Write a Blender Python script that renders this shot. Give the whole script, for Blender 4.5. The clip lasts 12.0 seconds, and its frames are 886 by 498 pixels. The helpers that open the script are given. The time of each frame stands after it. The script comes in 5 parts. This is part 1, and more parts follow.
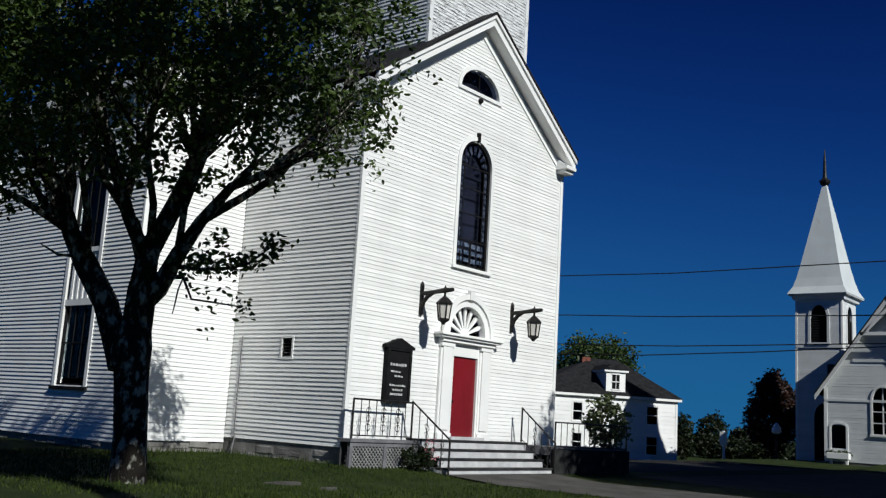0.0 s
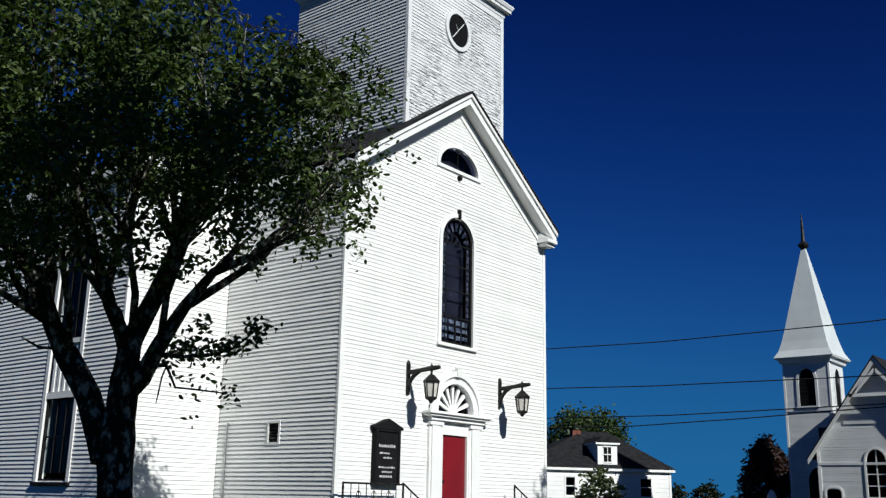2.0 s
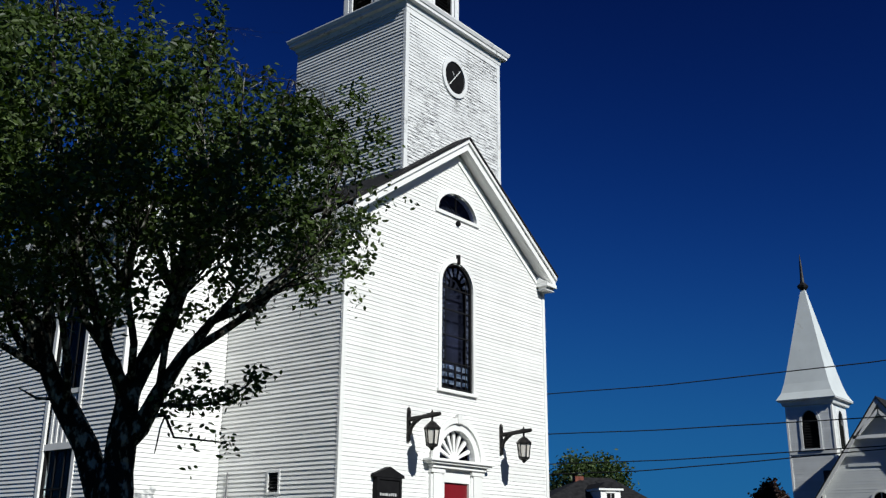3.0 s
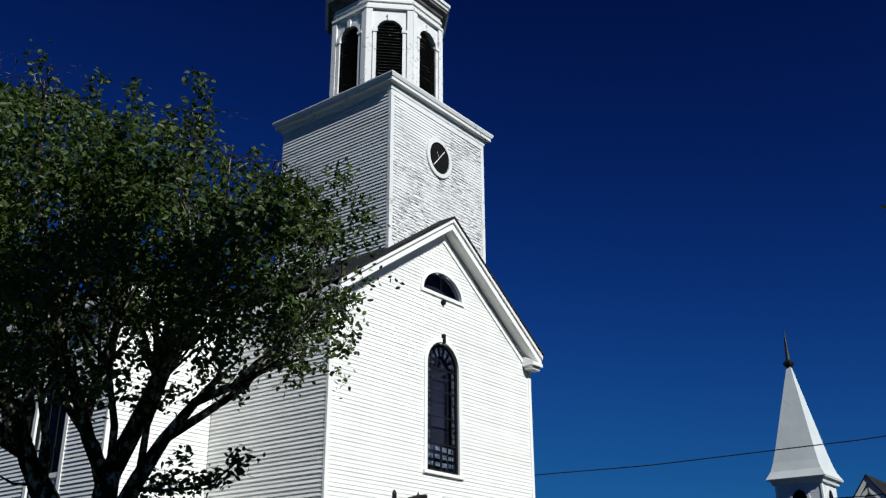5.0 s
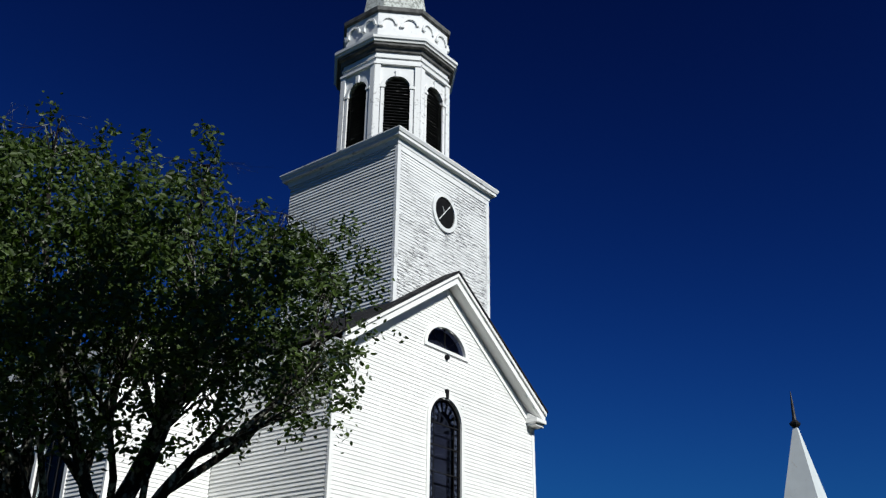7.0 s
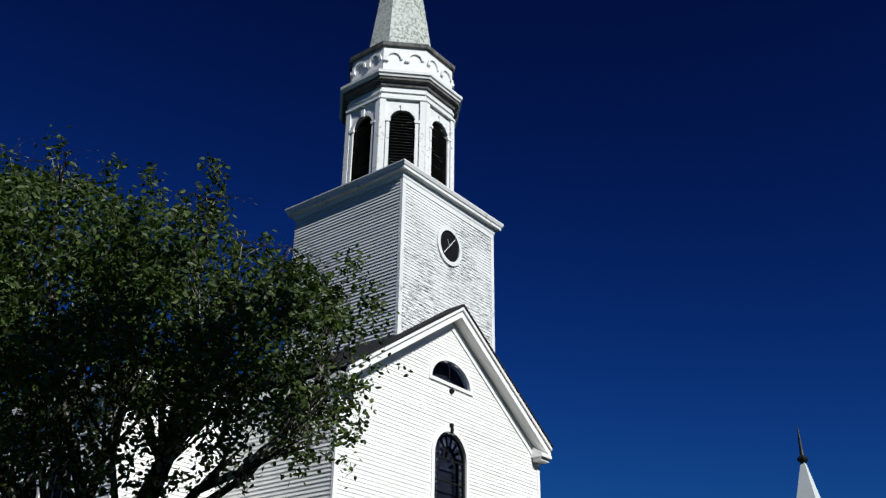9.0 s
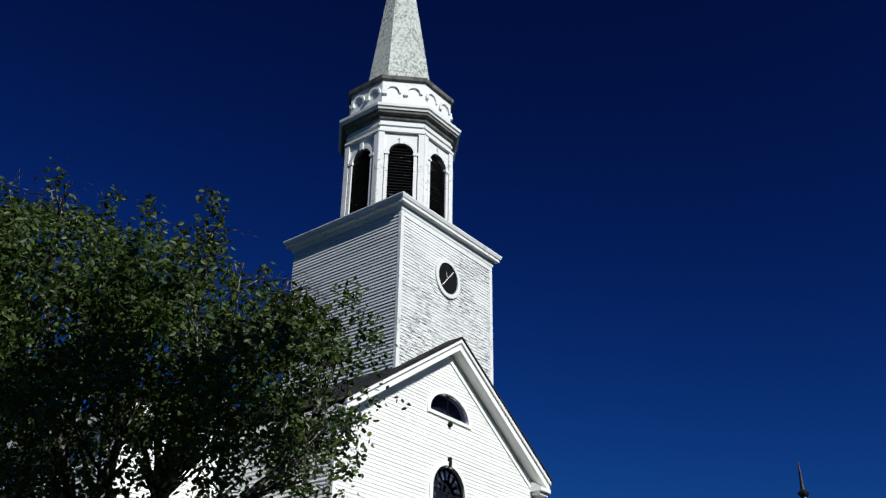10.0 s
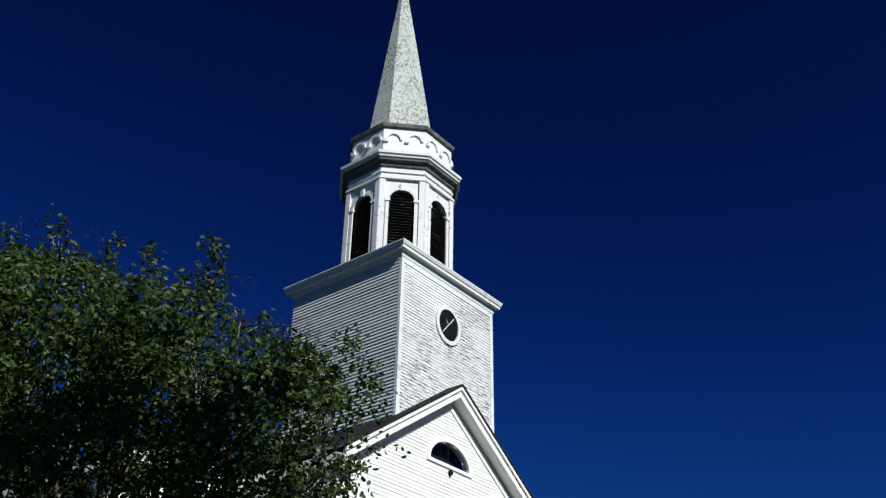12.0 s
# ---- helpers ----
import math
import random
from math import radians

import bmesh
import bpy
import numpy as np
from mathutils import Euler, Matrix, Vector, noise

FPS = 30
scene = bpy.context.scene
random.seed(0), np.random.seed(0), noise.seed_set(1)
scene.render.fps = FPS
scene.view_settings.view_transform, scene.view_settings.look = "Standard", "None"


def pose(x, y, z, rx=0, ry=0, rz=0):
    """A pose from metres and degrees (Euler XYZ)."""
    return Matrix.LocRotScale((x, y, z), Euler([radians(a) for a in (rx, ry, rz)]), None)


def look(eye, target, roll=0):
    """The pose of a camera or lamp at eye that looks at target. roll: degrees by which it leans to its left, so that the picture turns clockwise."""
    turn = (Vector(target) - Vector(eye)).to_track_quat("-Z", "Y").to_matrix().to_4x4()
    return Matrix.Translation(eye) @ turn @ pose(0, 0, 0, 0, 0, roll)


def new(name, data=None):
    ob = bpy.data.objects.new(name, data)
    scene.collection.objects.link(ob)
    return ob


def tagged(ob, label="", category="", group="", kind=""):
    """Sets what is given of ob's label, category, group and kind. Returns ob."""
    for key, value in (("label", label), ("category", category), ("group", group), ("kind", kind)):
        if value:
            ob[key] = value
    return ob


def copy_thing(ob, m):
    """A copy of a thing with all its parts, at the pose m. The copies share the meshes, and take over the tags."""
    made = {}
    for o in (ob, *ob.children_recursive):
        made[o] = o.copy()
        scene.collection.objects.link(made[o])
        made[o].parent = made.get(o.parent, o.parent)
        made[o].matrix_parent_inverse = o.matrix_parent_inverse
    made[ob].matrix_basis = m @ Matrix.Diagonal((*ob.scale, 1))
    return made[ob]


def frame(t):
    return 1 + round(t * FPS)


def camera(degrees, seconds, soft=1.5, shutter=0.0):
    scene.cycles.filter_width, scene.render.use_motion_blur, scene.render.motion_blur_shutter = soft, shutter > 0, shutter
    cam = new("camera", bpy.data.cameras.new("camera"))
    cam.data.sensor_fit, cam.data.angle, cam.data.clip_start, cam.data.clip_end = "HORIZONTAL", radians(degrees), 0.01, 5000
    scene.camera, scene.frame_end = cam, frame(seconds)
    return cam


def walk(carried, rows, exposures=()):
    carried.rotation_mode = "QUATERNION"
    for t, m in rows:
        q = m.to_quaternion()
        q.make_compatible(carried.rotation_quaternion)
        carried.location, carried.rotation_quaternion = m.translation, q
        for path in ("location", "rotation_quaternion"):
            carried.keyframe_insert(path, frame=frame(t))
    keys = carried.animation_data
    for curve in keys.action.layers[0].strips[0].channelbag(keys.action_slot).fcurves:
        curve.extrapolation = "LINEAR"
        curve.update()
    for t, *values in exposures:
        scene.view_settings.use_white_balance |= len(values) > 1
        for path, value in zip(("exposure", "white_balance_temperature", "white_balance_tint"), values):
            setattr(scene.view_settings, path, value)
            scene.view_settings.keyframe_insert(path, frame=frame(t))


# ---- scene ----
EX, EY, EZ = -16.393, -16.333, 1.367
cam = camera(49.29, 12.0, soft=1.3)
walk(cam, [
    (0, pose(EX, EY, EZ, 99.996, -3.384, -50.863)),
    (0.2, pose(EX, EY, EZ, 99.692, -2.984, -49.888)),
    (0.5, pose(EX, EY, EZ, 100.654, -2.461, -49.782)),
    (1, pose(EX, EY, EZ, 102.52, -1.613, -50.085)),
    (1.5, pose(EX, EY, EZ, 103.742, -1.226, -51.163)),
    (2, pose(EX, EY, EZ, 104.592, -1.049, -51.362)),
    (2.5, pose(EX, EY, EZ, 105.921, -0.798, -51.319)),
    (3, pose(EX, EY, EZ, 107.288, -0.386, -51.236)),
    (5, pose(EX, EY, EZ, 111.97, 0.197, -51.965)),
    (5.5, pose(EX, EY, EZ, 113.198, 0.141, -51.865)),
    (6, pose(EX, EY, EZ, 113.873, -0.153, -51.859)),
    (6.5, pose(EX, EY, EZ, 114.483, -0.339, -52.005)),
    (7, pose(EX, EY, EZ, 115.194, -0.579, -51.997)),
    (9, pose(EX, EY, EZ, 117.166, -0.752, -51.768)),
    (9.5, pose(EX, EY, EZ, 118.262, -0.88, -51.85)),
    (10, pose(EX, EY, EZ, 119.092, -0.752, -51.878)),
    (10.5, pose(EX, EY, EZ, 119.538, -0.781, -51.99)),
    (11, pose(EX, EY, EZ, 120.244, -0.449, -52.138)),
    (11.5, pose(EX, EY, EZ, 120.717, -0.883, -51.999)),
    (12, pose(EX, EY, EZ, 121.856, -0.834, -51.891)),
], exposures=[(0, 0.03), (0.3, 0.2), (1, 0.26), (2.5, 0.22), (6.5, 0.25), (12, 0.3)])

# ---- daylight ----
SUN = Vector((-0.21, -0.83, 0.60)).normalized()
world = bpy.data.worlds.new("sky")
scene.world = world
world.use_nodes = True
wn = world.node_tree
sky = wn.nodes.new("ShaderNodeTexSky")
sky.sky_type = "NISHITA"
sky.sun_disc = False
sky.sun_elevation = math.asin(SUN.z)
sky.sun_rotation = math.atan2(SUN.x, SUN.y)
sky.altitude, sky.air_density, sky.dust_density, sky.ozone_density = 1500, 0.75, 0.0, 4.0
dim = wn.nodes.new("ShaderNodeMix")
dim.data_type, dim.blend_type = "RGBA", "MULTIPLY"
dim.inputs[0].default_value = 1.0
dim.inputs[7].default_value = (0.345, 0.430, 0.471, 1)
deep = wn.nodes.new("ShaderNodeGamma")
deep.inputs[1].default_value = 2.6
wn.links.new(sky.outputs[0], dim.inputs[6])
wn.links.new(dim.outputs[2], deep.inputs[0])
ratio, more, soft_sky = (wn.nodes.new("ShaderNodeVectorMath") for _ in range(3))
ratio.operation, more.operation, soft_sky.operation = "DIVIDE", "ADD", "DIVIDE"
ratio.inputs[1].default_value = (0.15, 1.5, 3.9)
more.inputs[1].default_value = (1, 1, 1)
wn.links.new(deep.outputs[0], ratio.inputs[0])
wn.links.new(ratio.outputs[0], more.inputs[0])
wn.links.new(deep.outputs[0], soft_sky.inputs[0])
wn.links.new(more.outputs[0], soft_sky.inputs[1])
wn.links.new(soft_sky.outputs[0], wn.nodes["Background"].inputs[0])
wn.nodes["Background"].inputs[1].default_value = 0.078
sun = new("sun", bpy.data.lights.new("sun", "SUN"))
sun.data.energy, sun.data.angle, sun.data.color = 4.7, radians(0.5), (0.98, 1.0, 0.97)
sun.matrix_world = look(SUN * 80, (0, 0, 0))


# ---- materials ----
def material(name, rough=0.6, metal=0.0):
    m = bpy.data.materials.new(name)
    m.use_nodes = True
    b = m.node_tree.nodes["Principled BSDF"]
    b.inputs["Roughness"].default_value, b.inputs["Metallic"].default_value = rough, metal
    return m, m.node_tree, b


def noise_tex(nt, scale, detail=4.0, stretch=(1, 1, 1), rough=0.55):
    co = nt.nodes.new("ShaderNodeNewGeometry")
    mp = nt.nodes.new("ShaderNodeMapping")
    mp.inputs["Scale"].default_value = stretch
    nt.links.new(co.outputs["Position"], mp.inputs["Vector"])
    n = nt.nodes.new("ShaderNodeTexNoise")
    n.inputs["Scale"].default_value, n.inputs["Detail"].default_value, n.inputs["Roughness"].default_value = scale, detail, rough
    nt.links.new(mp.outputs[0], n.inputs["Vector"])
    return n.outputs["Fac"]


def ramp(nt, fac, stops):
    r = nt.nodes.new("ShaderNodeValToRGB")
    while len(r.color_ramp.elements) < len(stops):
        r.color_ramp.elements.new(0.5)
    for e, (p, c) in zip(r.color_ramp.elements, stops):
        e.position = p
        e.color = (c, c, c, 1) if isinstance(c, (int, float)) else (*c, 1)
    nt.links.new(fac, r.inputs[0])
    return r.outputs[0]


def mix(nt, fac, a, b, mode="MIX"):
    m = nt.nodes.new("ShaderNodeMix")
    m.data_type, m.blend_type = "RGBA", mode
    for sock, v in ((m.inputs[0], fac), (m.inputs[6], a), (m.inputs[7], b)):
        if isinstance(v, (int, float)):
            sock.default_value = v
        elif isinstance(v, tuple):
            sock.default_value = (*v, 1)
        else:
            nt.links.new(v, sock)
    return m.outputs[2]


def bump(nt, b, fac, strength=0.3, dist=0.01):
    n = nt.nodes.new("ShaderNodeBump")
    n.inputs["Strength"].default_value, n.inputs["Distance"].default_value = strength, dist
    nt.links.new(fac, n.inputs["Height"])
    nt.links.new(n.outputs[0], b.inputs["Normal"])


def two_tone(name, a, b_, scale, rough=0.6, metal=0.0, stretch=(1, 1, 1), fine=None, strength=0.3, dist=0.01, lo=0.35, hi=0.65):
    """A surface that wanders between two colours, with a finer grain as relief."""
    m, nt, b = material(name, rough, metal)
    f1 = noise_tex(nt, scale, 5, stretch)
    f2 = noise_tex(nt, fine or scale * 9, 4, stretch)
    col = ramp(nt, f1, [(lo, a), (hi, b_)])
    col = mix(nt, 0.35, col, ramp(nt, f2, [(0.3, 0.45), (0.7, 1.0)]), "MULTIPLY")
    nt.links.new(col, b.inputs["Base Color"])
    b.inputs["Specular IOR Level"].default_value = 0.15 if rough >= 0.9 else 0.5
    bump(nt, b, f2, strength, dist)
    return m


def paint(name, clean, worn, amount, stretch, scale=2.0, rough=0.55, where=(0.42, 0.6)):
    """White house paint: board-to-board differences, streaks of dirt, flakes off where amount is high."""
    m, nt, b = material(name, rough)
    info = nt.nodes.new("ShaderNodeObjectInfo")
    tone = ramp(nt, info.outputs["Random"], [(0.0, 0.90), (1.0, 1.0)])
    dirt = ramp(nt, noise_tex(nt, 0.7, 5), [(0.35, 0.88), (0.7, 1.0)])
    col = mix(nt, 1.0, mix(nt, 1.0, clean, tone, "MULTIPLY"), dirt, "MULTIPLY")
    flake = noise_tex(nt, scale, 8, stretch, 0.7)
    mask = ramp(nt, flake, [(0.62 - amount, 0.0), (0.66 - amount, 1.0)])
    zone = ramp(nt, noise_tex(nt, 0.45, 2), [(where[0], 0.0), (where[1], 1.0)])
    col = mix(nt, mix(nt, 1.0, mask, zone, "MULTIPLY"), col, worn)
    nt.links.new(col, b.inputs["Base Color"])
    bump(nt, b, flake, 0.12, 0.004)
    return m


WHITE = (0.80, 0.80, 0.78)
MAT = {}
MAT["siding"] = paint("white_clapboard_paint", WHITE, (0.55, 0.53, 0.48), -0.12, (1, 1, 6))
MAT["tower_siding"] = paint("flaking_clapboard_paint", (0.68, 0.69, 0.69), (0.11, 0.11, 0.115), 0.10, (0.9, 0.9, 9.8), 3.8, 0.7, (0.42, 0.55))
# fewer flakes on this side; the duller white stands in for its dimmer light
MAT["tower_side"] = paint("shade_dulled_clapboard_paint", (0.62, 0.64, 0.65), (0.30, 0.30, 0.30), 0.02, (1.3, 1.3, 14), 2.4, 0.7)
MAT["trim"] = paint("white_trim_paint", (0.81, 0.81, 0.79), (0.5, 0.49, 0.46), -0.1, (2, 2, 2))
MAT["old_trim"] = paint("weathered_trim_paint", (0.72, 0.73, 0.73), (0.25, 0.25, 0.25), 0.05, (3, 3, 5))
MAT["spire"] = paint("flaking_spire_paint", (0.52, 0.55, 0.52), (0.17, 0.18, 0.16), 0.125, (4.0, 4.0, 3.0), 2.6, 0.75, (0.30, 0.52))
MAT["far_paint"] = paint("grey_white_paint", (0.66, 0.68, 0.68), (0.45, 0.46, 0.45), -0.06, (1, 1, 4))
MAT["far_spire"] = paint("pale_metal_spire_paint", (0.58, 0.62, 0.62), (0.4, 0.38, 0.34), -0.02, (1, 1, 1))
MAT["wall"] = two_tone("sheathing", (0.6, 0.6, 0.58), (0.7, 0.7, 0.68), 1.5)
MAT["shingle"] = two_tone("dark_roof_shingles", (0.009, 0.009, 0.010), (0.022, 0.022, 0.024), 3.0, 0.9, fine=40, strength=0.6)
MAT["stone"] = two_tone("grey_fieldstone", (0.13, 0.125, 0.115), (0.28, 0.27, 0.25), 1.8, 0.9, fine=18, strength=0.8, dist=0.02)
MAT["iron"] = two_tone("black_wrought_iron", (0.012, 0.012, 0.013), (0.03, 0.028, 0.026), 6, 0.5, 0.6)
MAT["black"] = two_tone("black_paint", (0.005, 0.005, 0.006), (0.010, 0.010, 0.011), 4, 0.9)
MAT["void"] = two_tone("dull_dark_paint", (0.003, 0.003, 0.004), (0.007, 0.007, 0.008), 5, 0.95)
MAT["door"] = two_tone("red_door_paint", (0.15, 0.006, 0.010), (0.20, 0.008, 0.014), 1.5, 0.4, stretch=(1, 1, 0.3))
MAT["step"] = two_tone("grey_painted_steps", (0.42, 0.42, 0.43), (0.56, 0.56, 0.56), 2.5, 0.7)
MAT["tread"] = two_tone("dark_worn_treads", (0.014, 0.014, 0.015), (0.04, 0.04, 0.04), 3, 0.9)
# base colour lowered to deepen the tree shade on the ramp wall
MAT["dark_stone"] = two_tone("shade_darkened_ramp", (0.008, 0.008, 0.009), (0.03, 0.03, 0.03), 3, 0.95)
MAT["lattice"] = two_tone("grey_lattice_paint", (0.10, 0.10, 0.11), (0.17, 0.17, 0.18), 3, 0.7)
MAT["slat"] = two_tone("worn_slat_paint", (0.18, 0.18, 0.18), (0.30, 0.30, 0.29), 4, 0.7)
MAT["letters"] = two_tone("white_sign_lettering", (0.4, 0.4, 0.4), (0.55, 0.55, 0.55), 5, 0.6)
MAT["louver"] = two_tone("dark_louver_boards", (0.006, 0.006, 0.007), (0.17, 0.17, 0.17), 3.0, 0.9, stretch=(1, 1, 7), lo=0.56, hi=0.72)
MAT["asphalt"] = two_tone("asphalt", (0.014, 0.014, 0.015), (0.03, 0.03, 0.03), 0.8, 0.9, fine=60)
MAT["concrete"] = two_tone("path_concrete", (0.05, 0.047, 0.043), (0.09, 0.086, 0.08), 1.2, 0.9, fine=45)
MAT["grass"] = two_tone("lawn", (0.011, 0.021, 0.003), (0.028, 0.042, 0.007), 0.9, 0.95, fine=25, strength=0.8, dist=0.03)
MAT["blade"] = two_tone("grass_blades", (0.014, 0.028, 0.004), (0.040, 0.056, 0.010), 1.4, 0.9)
MAT["bark"] = two_tone("lichened_bark", (0.012, 0.010, 0.008), (0.27, 0.27, 0.23), 8.5, 0.95, stretch=(1, 1, 0.6), fine=26, strength=1.0, dist=0.03, lo=0.52, hi=0.63)
MAT["brick"] = two_tone("chimney_brick", (0.12, 0.04, 0.03), (0.2, 0.07, 0.05), 4, 0.9)
MAT["dark_moulding"] = two_tone("dark_moulding_tone", (0.05, 0.05, 0.05), (0.14, 0.14, 0.135), 4, 0.85)
MAT["blossom"] = two_tone("pink_petals", (0.45, 0.12, 0.16), (0.6, 0.3, 0.32), 9, 0.6)
MAT["wire"] = two_tone("cable_sheath", (0.012, 0.012, 0.013), (0.02, 0.02, 0.02), 3, 0.7)
MAT["frost"] = two_tone("milky_lamp_glass", (0.55, 0.52, 0.47), (0.68, 0.65, 0.6), 6, 0.25)
MAT["stained"] = two_tone("pale_leaded_glass", (0.04, 0.06, 0.10), (0.20, 0.24, 0.31), 9.0, 0.2, lo=0.42, hi=0.66)
MAT["stained_dark"] = two_tone("dark_leaded_glass", (0.012, 0.016, 0.03), (0.085, 0.10, 0.14), 9.0, 0.25, lo=0.45, hi=0.7)


def leaf_material(name, dark, light):
    m, nt, b = material(name, 0.5)
    b.inputs["Specular IOR Level"].default_value = 0.3
    geo = nt.nodes.new("ShaderNodeNewGeometry")
    col = ramp(nt, geo.outputs["Random Per Island"], [(0.0, dark), (0.8, light), (1.0, tuple(min(1, 1.5 * v) for v in light))])
    col = mix(nt, 0.5, col, ramp(nt, noise_tex(nt, 0.6, 3), [(0.35, 0.55), (0.65, 1.0)]), "MULTIPLY")
    nt.links.new(col, b.inputs["Base Color"])
    t = nt.nodes.new("ShaderNodeBsdfTranslucent")
    nt.links.new(mix(nt, 1.0, col, (1.0, 1.3, 0.4), "MULTIPLY"), t.inputs[0])
    s = nt.nodes.new("ShaderNodeMixShader")
    s.inputs[0].default_value = 0.27
    nt.links.new(b.outputs[0], s.inputs[1])
    nt.links.new(t.outputs[0], s.inputs[2])
    nt.links.new(s.outputs[0], nt.nodes["Material Output"].inputs[0])
    return m


MAT["leaf"] = leaf_material("tree_leaves", (0.013, 0.028, 0.006), (0.056, 0.086, 0.018))
MAT["far_leaf"] = leaf_material("far_tree_leaves", (0.018, 0.034, 0.010), (0.05, 0.078, 0.02))
# lighter leaf colour puts the missing sunlight on the sapling
MAT["sunlit_leaf"] = leaf_material("sun_brightened_leaves", (0.045, 0.062, 0.026), (0.13, 0.155, 0.075))
# leaf colour lowered until the far hedge renders nearly black
MAT["dark_leaf"] = leaf_material("dark_green_leaves", (0.006, 0.011, 0.004), (0.016, 0.025, 0.008))
MAT["red_leaf"] = leaf_material("purple_red_leaves", (0.016, 0.008, 0.008), (0.05, 0.022, 0.016))


def glass_material(name, tint, rough=0.03):
    m, nt, b = material(name, rough)
    b.inputs["Base Color"].default_value = (*tint, 1)
    b.inputs["Transmission Weight"].default_value = 1.0
    b.inputs["IOR"].default_value = 1.12
    f = noise_tex(nt, 2.5, 2)
    bump(nt, b, f, 0.06, 0.02)
    return m


MAT["glass"] = glass_material("window_glass", (0.4, 0.45, 0.48))
MAT["dark_glass"] = glass_material("old_dark_glass", (0.22, 0.26, 0.42))
# dark colour that stands in for the darkness inside
MAT["room"] = two_tone("interior_shade_tone", (0.03, 0.03, 0.03), (0.06, 0.06, 0.06), 1.0, 0.9)


# ---- mesh tools ----
class Geo:
    """Gathers points and faces for one mesh."""

    def __init__(self):
        self.v, self.f = [], []

    def add(self, pts, faces):
        n = len(self.v)
        self.v += [tuple(p) for p in pts]
        self.f += [tuple(n + i for i in f) for f in faces]
        return self

    def box(self, x0, x1, y0, y1, z0, z1):
        p = [(x, y, z) for z in (z0, z1) for y in (y0, y1) for x in (x0, x1)]
        return self.add(p, [(0, 2, 3, 1), (4, 5, 7, 6), (0, 1, 5, 4), (2, 6, 7, 3), (0, 4, 6, 2), (1, 3, 7, 5)])

    def loft(self, a, b, caps=True):
        """Joins two rings of the same count."""
        n = len(a)
        faces = [(i, (i + 1) % n, n + (i + 1) % n, n + i) for i in range(n)]
        if caps:
            faces += [tuple(range(n))[::-1], tuple(range(n, 2 * n))]
        return self.add(list(a) + list(b), faces)

    def rings(self, rings, caps=True):
        n, k = len(rings[0]), len(rings)
        faces = [(j * n + i, j * n + (i + 1) % n, (j + 1) * n + (i + 1) % n, (j + 1) * n + i) for j in range(k - 1) for i in range(n)]
        if caps:
            faces += [tuple(range(n))[::-1], tuple(range((k - 1) * n, k * n))]
        return self.add([p for r in rings for p in r], faces)

    def tube(self, pts, radii, sides=8, wobble=0.0):
        pts = [Vector(p) for p in pts]
        if isinstance(radii, (int, float)):
            radii = [radii] * len(pts)
        up = Vector((0.31, 0.17, 0.93))
        rings = []
        for i, p in enumerate(pts):
            d = (pts[min(i + 1, len(pts) - 1)] - pts[max(i - 1, 0)]).normalized()
            a = d.cross(up)
            if a.length < 0.05:
                a = d.cross(Vector((1, 0, 0)))
            a.normalize()
            b = d.cross(a)
            ring = []
            for k in range(sides):
                t = 2 * math.pi * k / sides
                r = radii[i] * (1 + (wobble * noise.noise(p * 2.3 + Vector((k * 1.7, 0, 0))) if wobble else 0))
                ring.append(p + a * r * math.cos(t) + b * r * math.sin(t))
            rings.append(ring)
        return self.rings(rings)

    def mesh(self, name):
        me = bpy.data.meshes.new(name)
        me.from_pydata(self.v, [], self.f)
        bm = bmesh.new()
        bm.from_mesh(me)
        bmesh.ops.recalc_face_normals(bm, faces=bm.faces)
        bm.to_mesh(me)
        bm.free()
        return me


ROOT = {}


def thing(name, at, label, category, group="", kind=""):
    """An Empty at the base of a thing of several parts."""
    e = new(name)
    e.empty_display_size = 0.3
    e.location = at
    ROOT[e.name] = Vector(at)
    return tagged(e, label, category, group, kind)


def part(name, geo, mat, parent=None, label="", smooth=False):
    me = geo.mesh(name) if isinstance(geo, Geo) else geo
    if not me.materials:
        me.materials.append(MAT[mat])
    if smooth:
        me.polygons.foreach_set("use_smooth", [True] * len(me.polygons))
    ob = new(name, me)
    if parent is not None:
        ob.parent = parent
        if parent.name in ROOT:
            ob.matrix_parent_inverse = Matrix.Translation(-ROOT[parent.name])
    return tagged(ob, label)


def soften(ob, width=0.01):
    b = ob.modifiers.new("bevel", "BEVEL")
    b.width, b.segments, b.limit_method = width, 2, "ANGLE"
    return ob


def arch_points(uc, half, z0, spring, n=16, rise=None):
    """Outline of a round-headed opening, from the lower left over the arch to the lower right."""
    rise = half if rise is None else rise
    pts = [(uc - half, z0)]
    pts += [(uc - half * math.cos(math.pi * i / n), spring + rise * math.sin(math.pi * i / n)) for i in range(n + 1)]
    return pts + [(uc + half, z0)]


